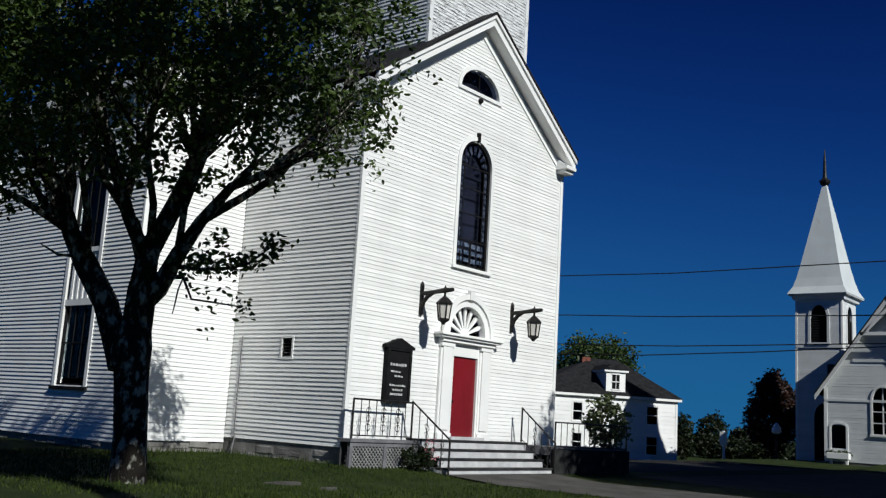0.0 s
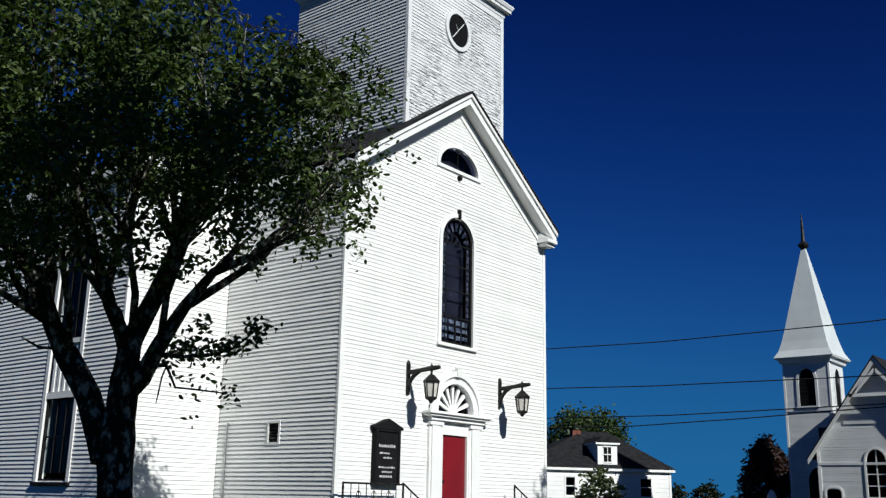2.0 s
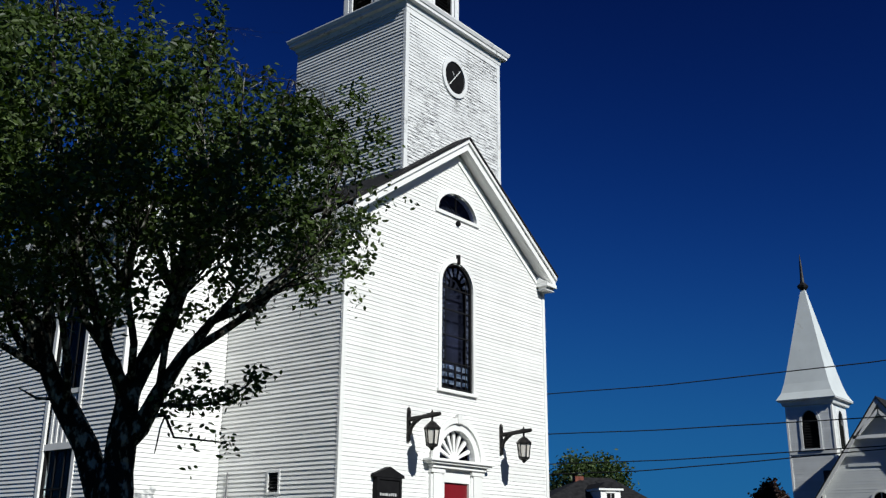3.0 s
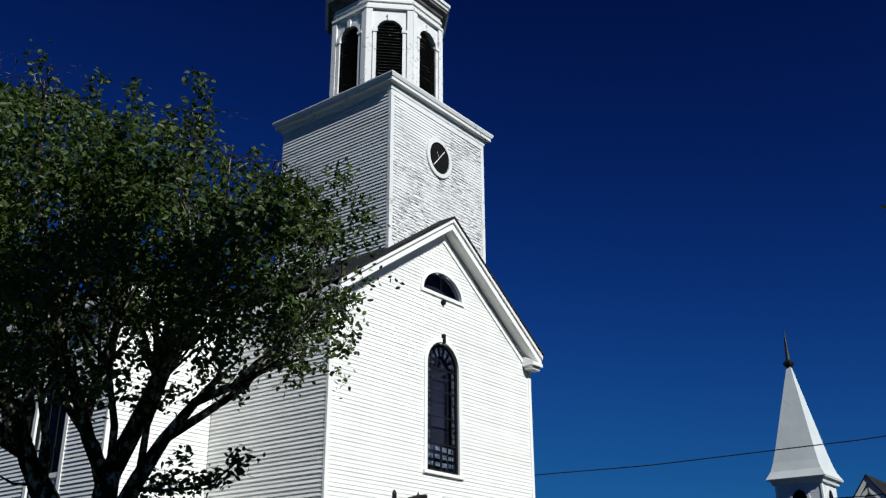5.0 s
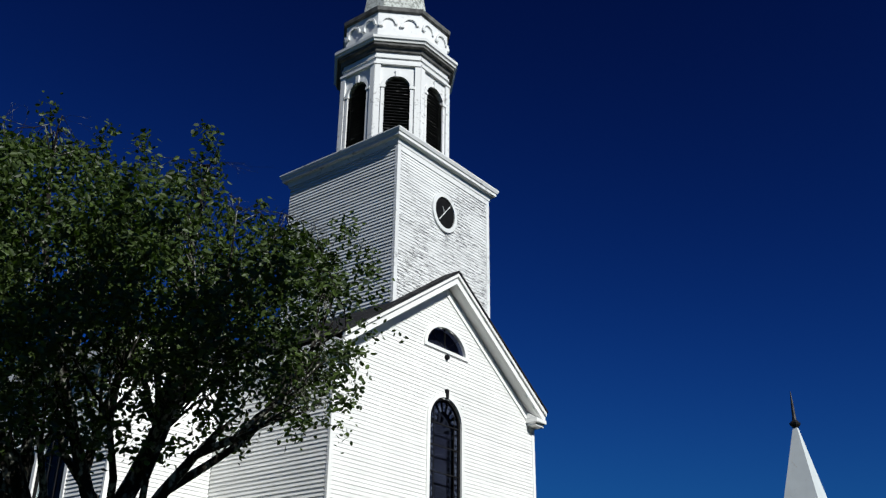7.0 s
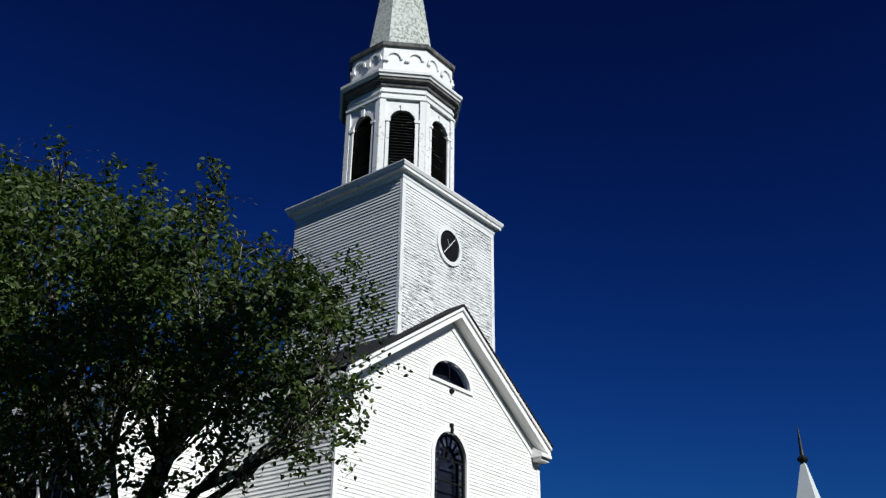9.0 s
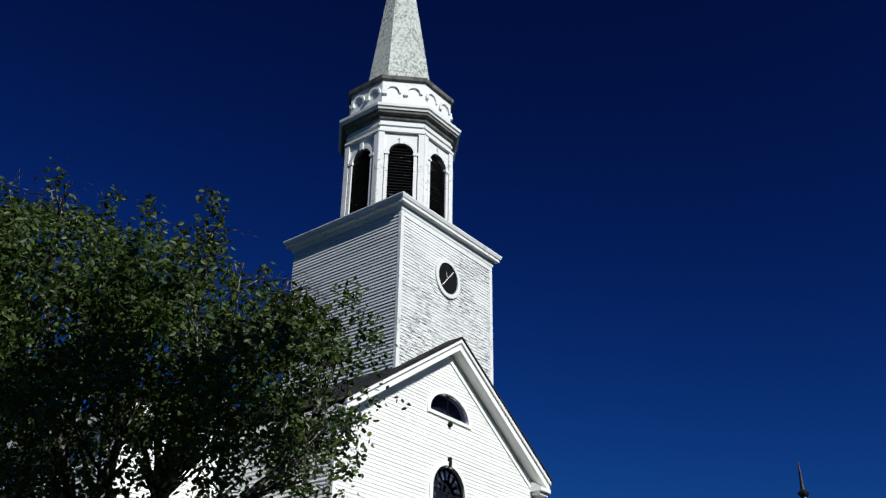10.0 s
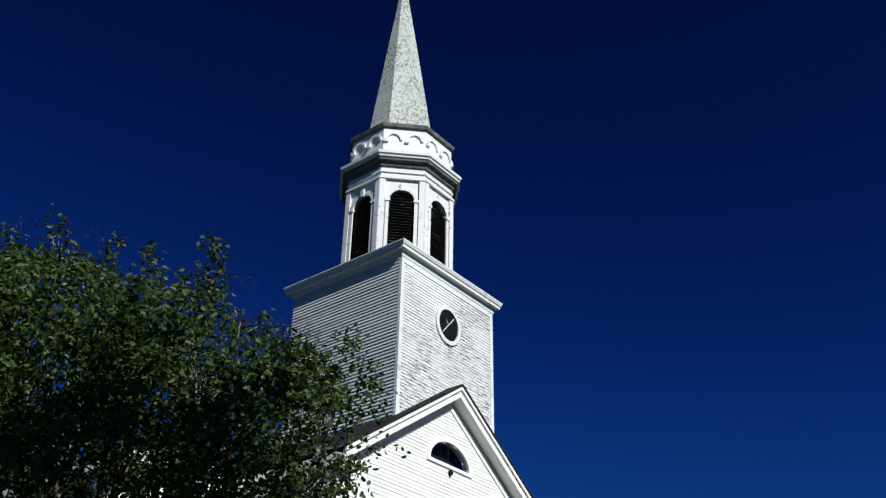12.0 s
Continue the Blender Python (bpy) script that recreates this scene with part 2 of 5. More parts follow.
class Face:
    """A vertical wall plane: u runs along it, z up, n out of it."""

    def __init__(self, origin, u, n):
        self.o, self.u, self.n = Vector(origin), Vector(u), Vector(n)

    def at(self, u, z, n=0.0):
        return self.o + self.u * u + self.n * n + Vector((0, 0, z))

    def slab(self, geo, outline, n0, n1):
        return geo.loft([self.at(u, z, n0) for u, z in outline], [self.at(u, z, n1) for u, z in outline])

    def band(self, geo, inner, outer, n0, n1):
        """A strip between two open outlines of the same count, with depth."""
        pts, faces = [], []
        k = len(inner)
        closed = (Vector(inner[0]) - Vector(inner[-1])).length < 1e-6
        if closed:
            k -= 1
        for i in range(k):
            pts += [self.at(*inner[i], n0), self.at(*outer[i], n0), self.at(*outer[i], n1), self.at(*inner[i], n1)]
        for i in range(k if closed else k - 1):
            a, b = 4 * i, 4 * ((i + 1) % k)
            faces += [(a + j, a + (j + 1) % 4, b + (j + 1) % 4, b + j) for j in range(4)]
        if not closed:
            faces += [(0, 1, 2, 3), (4 * k - 1, 4 * k - 2, 4 * k - 3, 4 * k - 4)]
        return geo.add(pts, faces)


def spans(z, left, right, holes):
    """The stretches of wall at height z, left and right being functions of z, holes (uc, half, z0, spring, rise)."""
    out = [(left(z), right(z))]
    for uc, half, z0, spring, rise in holes:
        if z < z0 or z > spring + rise:
            continue
        h = half if z <= spring else half * math.sqrt(max(0.0, 1 - ((z - spring) / max(rise, 1e-6)) ** 2))
        nxt = []
        for a, b in out:
            if uc - h > a:
                nxt.append((a, min(b, uc - h)))
            if uc + h < b:
                nxt.append((max(a, uc + h), b))
        out = nxt
    return [(a, b) for a, b in out if b - a > 0.01]


def plank_wall(name, face, z0, z1, left, right, holes, parent, mat, exposure, lip=0.024, thick=0.18, board="clapboard", loose=0.0):
    """A wall core with its openings, and a lapped board for every course on it."""
    core = Geo()
    n = max(2, int((z1 - z0) / 0.06))
    dz = (z1 - z0) / n
    for i in range(n):
        za = z0 + i * dz
        lo, hi = spans(za + dz * 0.1, left, right, holes), spans(za + dz * 0.9, left, right, holes)
        if len(lo) != len(hi):
            lo = hi = spans(za + dz * 0.5, left, right, holes)
        for (a, b), (a2, b2) in zip(lo, hi):
            face.slab(core, [(a, za), (b, za), (b2, za + dz), (a2, za + dz)], -thick, 0.0)
    wall = part(name, core, "wall", parent)
    rng = random.Random(len(name) * 7 + int(z1 * 10))
    k = int(math.ceil((z1 - z0) / exposure))
    for i in range(k):
        za = z0 + i * exposure
        zb = min(za + exposure + 0.006, z1)
        lo, hi = spans(za + 0.01, left, right, holes), spans(zb - 0.01, left, right, holes)
        if len(lo) != len(hi):
            lo = hi = spans((za + zb) / 2, left, right, holes)
        for (a, b), (a2, b2) in zip(lo, hi):
            sag = rng.uniform(-loose, loose)
            w = lip + rng.uniform(-0.003, 0.003)
            prof = [(za + sag, 0.001), (za + sag, w), (zb, 0.005)]
            g = Geo()
            g.loft([face.at(a if j < 2 else a2, z, nn) for j, (z, nn) in enumerate(prof)],
                   [face.at(b if j < 2 else b2, z, nn) for j, (z, nn) in enumerate(prof)])
            part(board, g, mat, wall)
    return wall


def sill_box(face, geo, u0, u1, z0, z1, n0, n1):
    return face.slab(geo, [(u0, z0), (u1, z0), (u1, z1), (u0, z1)], n0, n1)


# ---- main church: fitted plan ----
C, W, D1, NV = 4.493, 8.987, 4.352, 3.10
TC, TH, CH = 2.384, 2.291, 2.572
F0 = 0.58
FRONT = Face((0, 0, 0), (1, 0, 0), (0, -1, 0))
SIDE = Face((0, 0, 0), (0, 1, 0), (-1, 0, 0))
NFRONT = Face((0, D1, 0), (1, 0, 0), (0, -1, 0))
NSIDE = Face((-NV, 0, 0), (0, 1, 0), (-1, 0, 0))
SLOPE = 0.693
APEX, EAVE, OV, OH = 12.95, 9.74, 0.14, 0.46

# ---- ground ----


def ground_z(x, y):
    d = math.hypot(x - 4, y - 4)
    z = 0.17 - 0.24 * min(1.0, max(0.0, (-y - 0.2) / 2.2)) * (1 if x > -3 else max(0.0, 1 - (-3 - x) / 6))
    if x > 9:
        z = min(z, 0.17 - 0.3 * min(1.0, (x - 9) / 6)) if y > -1 else z
        if x > 36 and y < 12:
            z += 0.28 * min(1.0, (x - 36) / 5) * min(1, (12 - y) / 3)
    if x > 15 and y > 6:
        z -= 0.70 * min(1.0, (x - 15) / 30) * min(1.0, (y - 6) / 8)
    if d > 120:
        z -= 2.0 * min(1.0, (d - 120) / 300)
    if x < -8 and y < -5:
        z -= 0.3 * min(1.0, (-8 - x) / 6)
    return z


def grid_sheet(name, xs, ys, mat, lift=0.0):
    v = [(x, y, ground_z(x, y) + lift) for y in ys for x in xs]
    n = len(xs)
    f = [(j * n + i, j * n + i + 1, (j + 1) * n + i + 1, (j + 1) * n + i) for j in range(len(ys) - 1) for i in range(n - 1)]
    return part(name, Geo().add(v, f), mat, smooth=True)


def steps_to(lo, hi, fine_lo, fine_hi, step, far):
    out = [fine_lo + i * step for i in range(int((fine_hi - fine_lo) / step) + 1)]
    a, b = out[0], out[-1]
    k = far
    while a > lo:
        a -= k
        k *= 1.5
        out.insert(0, max(a, lo))
    k = far
    while b < hi:
        b += k
        k *= 1.5
        out.append(min(b, hi))
    return out


tagged(grid_sheet("ground", steps_to(-2500, 2500, -20, 70, 1.0, 4), steps_to(-2500, 2500, -22, 30, 1.0, 4), "grass"),
       "mown green lawn around the two churches", "ground", kind="structure")
tagged(grid_sheet("pavement", [2.2, 3.0, 4.0, 5.0, 6.0, 6.9], [-24 + 1.0 * i for i in range(22)] + [-1.3], "concrete", 0.02),
       "grey concrete walk leading to the church steps", "path", kind="structure")
tagged(grid_sheet("road", [10.5 + i for i in range(26)], [-40 + 2.0 * i for i in range(36)], "asphalt", 0.012),
       "dark asphalt street in tree shade", "road", kind="structure")
kerb = Geo()
for i in range(30):
    y0 = -32 + i * 2.0
    kerb.loft([(x, y0, ground_z(35.5, y0) + z) for x, z in ((35.5, -0.1), (35.75, -0.1), (35.75, 0.13), (35.5, 0.12))],
              [(x, y0 + 1.98, ground_z(35.5, y0 + 2) + z) for x, z in ((35.5, -0.1), (35.75, -0.1), (35.75, 0.13), (35.5, 0.12))])
tagged(part("kerb", kerb, "concrete"), "pale concrete kerb along the street", "kerb", kind="structure")

# ---- main church ----
church = thing("church", (C, 6.0, 0.1), "white clapboard church with gabled front and octagonal steeple", "church")

fw_holes = [(C, 0.72, 5.52, 8.46, 0.72), (C, 0.90, 10.60, 10.601, 0.66), (C - 0.06, 0.56, 0.5, 3.05, 0.01), (C - 0.06, 0.80, 3.62, 3.66, 0.80)]
plank_wall("front_wall", FRONT, F0, APEX - 0.34, lambda z: 0.10 if z < EAVE - 0.4 else 0.10 + (z - EAVE + 0.4) / SLOPE,
           lambda z: W - 0.10 if z < EAVE - 0.4 else W - 0.10 - (z - EAVE + 0.4) / SLOPE, fw_holes, church, "siding", 0.103, 0.019)
plank_wall("side_wall", SIDE, F0, EAVE - 0.2, lambda z: 0.02, lambda z: D1 - 0.02, [(2.17, 0.18, 2.68, 3.15, 0.001)], church, "siding", 0.108, 0.033)
EAST = Face((W, 0, 0), (0, 1, 0), (1, 0, 0))
plank_wall("far_side_wall", EAST, F0, EAVE - 0.2, lambda z: 0.02, lambda z: D1 - 0.02, [], church, "siding", 0.32)
NE, NS = 9.55, 0.22
NLEN = 26.0
nave_holes = [(6.84 + 5.95 * i, 0.70, 1.63, 7.15, 0.72) for i in range(4)]
plank_wall("nave_front_wall", NFRONT, F0 - 0.14, 12.6, lambda z: -NV + 0.10 if z < NE else -NV + (z - NE) / NS + 0.1, lambda z: -0.03, [], church, "siding", 0.108, 0.027)
plank_wall("nave_side_wall", NSIDE, F0 - 0.22, NE, lambda z: D1 + 0.02, lambda z: NLEN, nave_holes, church, "siding", 0.108, 0.034)

g = Geo()
g.box(-0.0, W, 0.03, D1, -0.3, F0)
g.box(-NV + 0.03, W + NV, D1 + 0.03, NLEN, -0.3, F0 - 0.07)
base = part("foundation", g, "stone", church, "grey fieldstone foundation")
rng = random.Random(5)
for face, u0, u1 in ((SIDE, 0.05, D1), (NFRONT, -NV + 0.05, -0.05), (NSIDE, D1, 16.0)):
    for row in range(2):
        u = u0 + rng.uniform(0, 0.2)
        while u < u1 - 0.3:
            w = min(rng.uniform(0.35, 0.8), u1 - u)
            z0 = 0.02 + row * 0.24 + rng.uniform(-0.04, 0.04)
            h = rng.uniform(0.15, 0.25)
            pts = [(u + 0.02, z0 + rng.uniform(0, .03)), (u + w - 0.02, z0 + rng.uniform(0, .03)), (u + w - rng.uniform(0.01, 0.06), z0 + h - rng.uniform(0, 0.05)), (u + rng.uniform(0.01, 0.06), z0 + h - rng.uniform(0, 0.05))]
            d = rng.uniform(-0.03, 0.012)
            sg = Geo()
            uc, zc = sum(p[0] for p in pts) / 4, sum(p[1] for p in pts) / 4
            sg.rings([[face.at(a, z, -0.06) for a, z in pts], [face.at(a, z, d) for a, z in pts],
                      [face.at(uc + (a - uc) * 0.8, zc + (z - zc) * 0.75, d + 0.014) for a, z in pts]])
            part("stone", sg, "stone", base)
            u += w

# dark-coloured sheets added behind the windows, standing in for unlit rooms
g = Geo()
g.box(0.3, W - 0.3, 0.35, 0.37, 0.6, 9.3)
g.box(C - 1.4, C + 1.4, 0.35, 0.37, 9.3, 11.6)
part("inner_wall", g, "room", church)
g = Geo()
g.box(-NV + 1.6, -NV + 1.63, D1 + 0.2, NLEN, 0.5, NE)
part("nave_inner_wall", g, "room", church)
g = Geo()
g.box(W + NV - 0.15, W + NV, D1, NLEN, 0.5, NE)
g.box(-NV, W + NV, NLEN - 0.01, NLEN + 0.15, 0.5, NE)
g.loft([(-NV, NLEN, NE), (W + NV, NLEN, NE), (C, NLEN, NE + (C + NV) * NS)], [(-NV, NLEN + .15, NE), (W + NV, NLEN + .15, NE), (C, NLEN + .15, NE + (C + NV) * NS)])
g.box(W, W + NV, D1, D1 + 0.15, 0.5, NE)
part("rear_wall", g, "siding", church)

# corner boards
for name, f, u0, u1, z0, z1 in (("corner_board", FRONT, -0.035, 0.10, F0, EAVE - 0.1), ("corner_board", FRONT, W - 0.10, W + 0.035, F0, EAVE - 0.1),
                                ("corner_board", NFRONT, -NV - 0.035, -NV + 0.10, F0 - 0.06, NE)):
    soften(part(name, sill_box(f, Geo(), u0, u1, z0, z1, -0.05, 0.035), "trim", church), 0.006)

# gable roof of the front block, with its cornice
g = Geo()
for s in (-1, 1):
    xe = C + s * (C + OV + 0.03)
    pr = [(C, APEX + 0.05), (xe, EAVE + 0.03), (xe, EAVE - 0.03), (C, APEX - 0.02)]
    g.loft([(x, -OH - 0.03, z) for x, z in pr], [(x, D1 + 1.0, z) for x, z in pr])
part("roof", g, "shingle", church, "dark shingled gable roof")
for s in (-1, 1):
    xe = C + s * (C + OV)
    for nm, d0, d1, y0, y1 in (("rake_moulding", 0.03, 0.14, -OH, -OH + 0.10), ("rake_fascia", 0.12, 0.36, -OH + 0.06, -OH + 0.12), ("rake_frieze", 0.40, 0.68, -0.05, -0.0)):
        g = Geo()
        pr = [(C, APEX - d0), (xe, EAVE - d0), (xe, EAVE - d1), (C, APEX - d1)]
        if nm == "rake_frieze":
            xe2 = C + s * (C - 0.12)
            ze = EAVE + SLOPE * (OV + 0.12)
            pr = [(C, APEX - d0), (xe2, ze - d0), (xe2, ze - d1), (C, APEX - d1)]
        g.loft([(x, y0, z) for x, z in pr], [(x, y1, z) for x, z in pr])
        part(nm, g, "trim", church)
    g = Geo()
    pr = [(C, APEX - 0.32), (xe, EAVE - 0.32), (xe, EAVE - 0.37), (C, APEX - 0.37)]
    g.loft([(x, -OH + 0.12, z) for x, z in pr], [(x, 0.0, z) for x, z in pr])
    part("soffit", g, "trim", church)
    # boxed return at the eave corner
    g = Geo()
    xi = C + s * (C - 0.42)
    xo = C + s * (C + OV)
    a, b = min(xi, xo), max(xi, xo)
    g.box(a, b, -OH + 0.02, 0.02, EAVE - 0.40, EAVE - 0.28)
    g.box(a + (0.10 if s > 0 else 0.02), b - (0.02 if s > 0 else 0.10), -OH + 0.12, 0.02, EAVE - 0.50, EAVE - 0.40)
    g.loft([(a, -OH + 0.02, EAVE - 0.28), (b, -OH + 0.02, EAVE - 0.28), (b, 0.02, EAVE - 0.28), (a, 0.02, EAVE - 0.28)],
           [(a, -0.04, EAVE - 0.05 if s > 0 else EAVE - 0.05), (b, -0.06, EAVE - 0.12), (b, 0.02, EAVE - 0.12), (a, 0.02, EAVE - 0.05)])
    soften(part("cornice_return", g, "trim", church), 0.012)
    g = Geo()
    x0, x1 = sorted((C + s * (C - 0.02), C + s * (C + OV + 0.0)))
    g.box(x0, x1, 0.02, D1, EAVE - 0.42, EAVE - 0.12)
    part("eave_board", g, "trim", church)

# nave roof
g = Geo()
for s in (-1, 1):
    xe = C + s * (C + NV + 0.35)
    top, ze = NE + 0.25 + (C + NV) * NS, NE + 0.25 - 0.35 * NS
    pr = [(C, top), (xe, ze), (xe, ze - 0.09), (C, top - 0.09)]
    g.loft([(x, D1 - 0.3, z) for x, z in pr], [(x, NLEN + 0.4, z) for x, z in pr])
part("nave_roof", g, "shingle", church, "dark shingled nave roof")
g = Geo()
for s in (-1,):
    xe = C + s * (C + NV + 0.33)
    top, ze = NE + 0.15 + (C + NV) * NS, NE + 0.15 - 0.33 * NS
    pr = [(-0.05, ze + (-0.05 - xe) * NS), (xe, ze), (xe, ze - 0.3), (-0.05, ze + (-0.05 - xe) * NS - 0.3)]
    g.loft([(x, D1 - 0.28, z) for x, z in pr], [(x, D1 - 0.2, z) for x, z in pr])
    g.loft([(x, D1 - 0.2, z - 0.25) for x, z in pr[:2]] + [(x, D1 - 0.2, z) for x, z in pr[2:]], [(x, D1, z - 0.25) for x, z in pr[:2]] + [(x, D1, z) for x, z in pr[2:]])
    g.box(xe, -NV + 0.02, D1 - 0.2, NLEN, ze - 0.32, ze - 0.02)
part("nave_cornice", g, "trim", church)


# ---- windows of the church ----
def ring_outline(uc, half, z0, spring, rise, grow, n=18):
    return arch_points(uc, half + grow, z0 - (grow if grow < 0 else 0), spring, n, rise + grow)


def arched_window(face, uc, half, z0, spring, rise, parent, name="window", casing=0.11, dark=True, label="", sill="trim"):
    """Round-headed window: white casing with sill, dark sash, glazing bars, panes."""
    win = part(name, face.band(Geo(), ring_outline(uc, half, z0, spring, rise, -0.005), ring_outline(uc, half, z0, spring, rise, casing), -0.10, 0.05), "trim", parent, label)
    sash = face.band(Geo(), ring_outline(uc, half, z0 + 0.02, spring, rise, -0.075), ring_outline(uc, half, z0, spring, rise, 0.0), -0.08, -0.01)
    sill_box(face, sash, uc - half, uc + half, z0, z0 + 0.08, -0.08, -0.01)
    part("sash", sash, "black" if dark else "trim", win)
    g = Geo()
    sill_box(face, g, uc - half - casing - 0.04, uc + half + casing + 0.04, z0 - 0.09, z0, -0.06, 0.10)
    soften(part("sill", g, sill, win), 0.01)
    return win


win = arched_window(FRONT, C, 0.72, 5.52, 8.46, 0.72, church, casing=0.12, label="tall dark round-headed stained glass window")
hw, zb, zt = 0.62, 5.60, 8.46
g = FRONT.slab(Geo(), arch_points(C, 0.66, zb, zt, 18, 0.66), -0.06, -0.052)
part("pane", g, "dark_glass", win).visible_shadow = False
for z in (6.30, 7.05, 7.78, 8.40):
    part("glazing_bar", sill_box(FRONT, Geo(), C - 0.66, C + 0.66, z - 0.018, z + 0.018, -0.05, -0.025), "black", win)
for u in (-0.46, 0.46):
    part("glazing_bar", sill_box(FRONT, Geo(), C + u - 0.012, C + u + 0.012, zb, zt + 0.35, -0.05, -0.03), "black", win)
part("glazing_bar", sill_box(FRONT, Geo(), C - 0.02, C + 0.02, zb, 6.30, -0.05, -0.025), "black", win)
rng = random.Random(3)
for s in (-1, 1):
    for i in range(14):
        z = 6.38 + i * 0.155
        if z > 8.35:
            break
        part("glass_piece", sill_box(FRONT, Geo(), C + s * 0.54 - 0.055, C + s * 0.54 + 0.055, z, z + 0.11 + rng.uniform(0, 0.03), -0.051, -0.045), "stained_dark", win)
for i in range(4):
    for j in range(3):
        u0, z0 = C - 0.58 + i * 0.30, 5.66 + j * 0.21
        part("glass_piece", sill_box(FRONT, Geo(), u0, u0 + 0.22, z0 + rng.uniform(0, .04), z0 + 0.14, -0.051, -0.045), "stained", win)
for i in range(7):
    a = math.pi * (i + 0.5) / 7
    pts = [(C + r * math.cos(a + d), zt + r * math.sin(a + d)) for r, d in ((0.33, -0.1), (0.58, -0.12), (0.58, 0.12), (0.33, 0.1))]
    part("glass_piece", FRONT.slab(Geo(), pts, -0.051, -0.045), "stained_dark", win)
g = Geo()
sill_box(FRONT, g, C - 0.045, C + 0.045, 9.16, 9.42, 0.0, 0.10)
part("keystone", g, "black", win, "small black keystone")

lun = part("lunette_window", FRONT.band(Geo(), arch_points(C, 0.90, 10.60, 10.60, 18, 0.66), arch_points(C, 1.02, 10.60, 10.60, 18, 0.78), -0.1, 0.05), "trim", church, "half-round attic window")
part("sill", sill_box(FRONT, Geo(), C - 1.02, C + 1.02, 10.50, 10.60, -0.1, 0.06), "trim", lun)
part("pane", FRONT.slab(Geo(), arch_points(C, 0.90, 10.60, 10.60, 18, 0.66), -0.06, -0.052), "dark_glass", lun).visible_shadow = False
for a in (45, 90, 135):
    u, z = math.cos(radians(a)), math.sin(radians(a))
    part("glazing_bar", FRONT.slab(Geo(), [(C - 0.012 * z, 10.6 - 0.012 * u), (C + 0.012 * z, 10.6 + 0.012 * u), (C + 0.9 * u + 0.012 * z, 10.6 + 0.66 * z), (C + 0.9 * u - 0.012 * z, 10.6 + 0.66 * z)], -0.05, -0.03), "black", lun)
g = Geo()
g.tube([(C, 0.0, 10.38), (C, -0.06, 10.38), (C, -0.11, 10.36)], [0.075, 0.085, 0.05], 10)
part("flood_lamp", g, "black", church, "small round black lamp on the gable")

for i in range(4):
    uc = 6.84 + 5.95 * i
    # black sill colour stands in for the shadow on it
    w = arched_window(NSIDE, uc, 0.70, 1.63, 7.15, 0.72, church, casing=0.13, sill="black", label="tall round-headed nave window with a panelled band")
    part("pane", NSIDE.slab(Geo(), arch_points(uc, 0.63, 1.85, 7.15, 14, 0.64), -0.07, -0.062), "glass", w).visible_shadow = False
    for z in (2.75, 5.9, 7.1):
        part("glazing_bar", sill_box(NSIDE, Geo(), uc - 0.64, uc + 0.64, z - 0.02, z + 0.02, -0.06, -0.03), "black", w)
    for u in (-0.21, 0.21):
        part("glazing_bar", sill_box(NSIDE, Geo(), uc + u - 0.012, uc + u + 0.012, 1.85, 7.6, -0.06, -0.035), "black", w)
    part("spandrel_panel", sill_box(NSIDE, Geo(), uc - 0.69, uc + 0.69, 3.85, 5.15, -0.07, -0.02), "trim", w)
    for z0, z1 in ((3.72, 3.88), (5.12, 5.24)):
        part("spandrel_rail", sill_box(NSIDE, Geo(), uc - 0.70, uc + 0.70, z0, z1, -0.07, 0.03), "trim", w)
    for u in (-0.5, -0.25, 0.0, 0.25, 0.5):
        part("spandrel_batten", sill_box(NSIDE, Geo(), uc + u - 0.05, uc + u + 0.05, 3.9, 5.1, -0.03, 0.0), "trim", w)

# vent and pipe on the side wall
vent = part("wall_vent", SIDE.band(Geo(), [(1.99, 2.68), (1.99, 3.15), (2.35, 3.15), (2.35, 2.68), (1.99, 2.68)], [(1.93, 2.62), (1.93, 3.21), (2.41, 3.21), (2.41, 2.62), (1.93, 2.62)], -0.08, 0.045), "trim", church, "small louvred wall vent")
for i in range(6):
    z = 2.70 + i * 0.075
    g = Geo()
    g.loft([SIDE.at(1.99, z, 0.0), SIDE.at(1.99, z + 0.008, 0.0), SIDE.at(1.99, z + 0.065, -0.06), SIDE.at(1.99, z + 0.057, -0.06)],
           [SIDE.at(2.35, z, 0.0), SIDE.at(2.35, z + 0.008, 0.0), SIDE.at(2.35, z + 0.065, -0.06), SIDE.at(2.35, z + 0.057, -0.06)])
    part("louver", g, "louver", vent)
g = Geo()
g.tube([(-0.05, 3.92, 3.22), (-0.05, 3.91, 1.0), (-0.055, 3.88, 0.55), (-0.12, 3.86, 0.30), (-0.12, 3.86, 0.1)], 0.016, 8)
part("conduit_pipe", g, "lattice", church, "grey conduit running down the wall")

DC = C - 0.06
# ---- doorway ----
entry = part("door_surround", sill_box(FRONT, Geo(), DC - 1.12, DC - 0.60, 0.85, 3.42, 0.0, 0.09), "trim", church, "white pilastered door surround")
for s in (-1, 1):
    g = Geo()
    u0, u1 = sorted((DC + s * 0.60, DC + s * 1.12))
    if s > 0:
        sill_box(FRONT, g, u0, u1, 0.85, 3.42, 0.0, 0.09)
    sill_box(FRONT, g, u0 + 0.08, u1 - 0.08, 1.1, 3.3, 0.09, 0.13)
    sill_box(FRONT, g, u0 - 0.02, u1 + 0.02, 0.85, 1.02, 0.0, 0.15)
    sill_box(FRONT, g, u0 - 0.02, u1 + 0.02, 3.28, 3.42, 0.0, 0.15)
    part("pilaster", g, "trim", entry)
g = Geo()
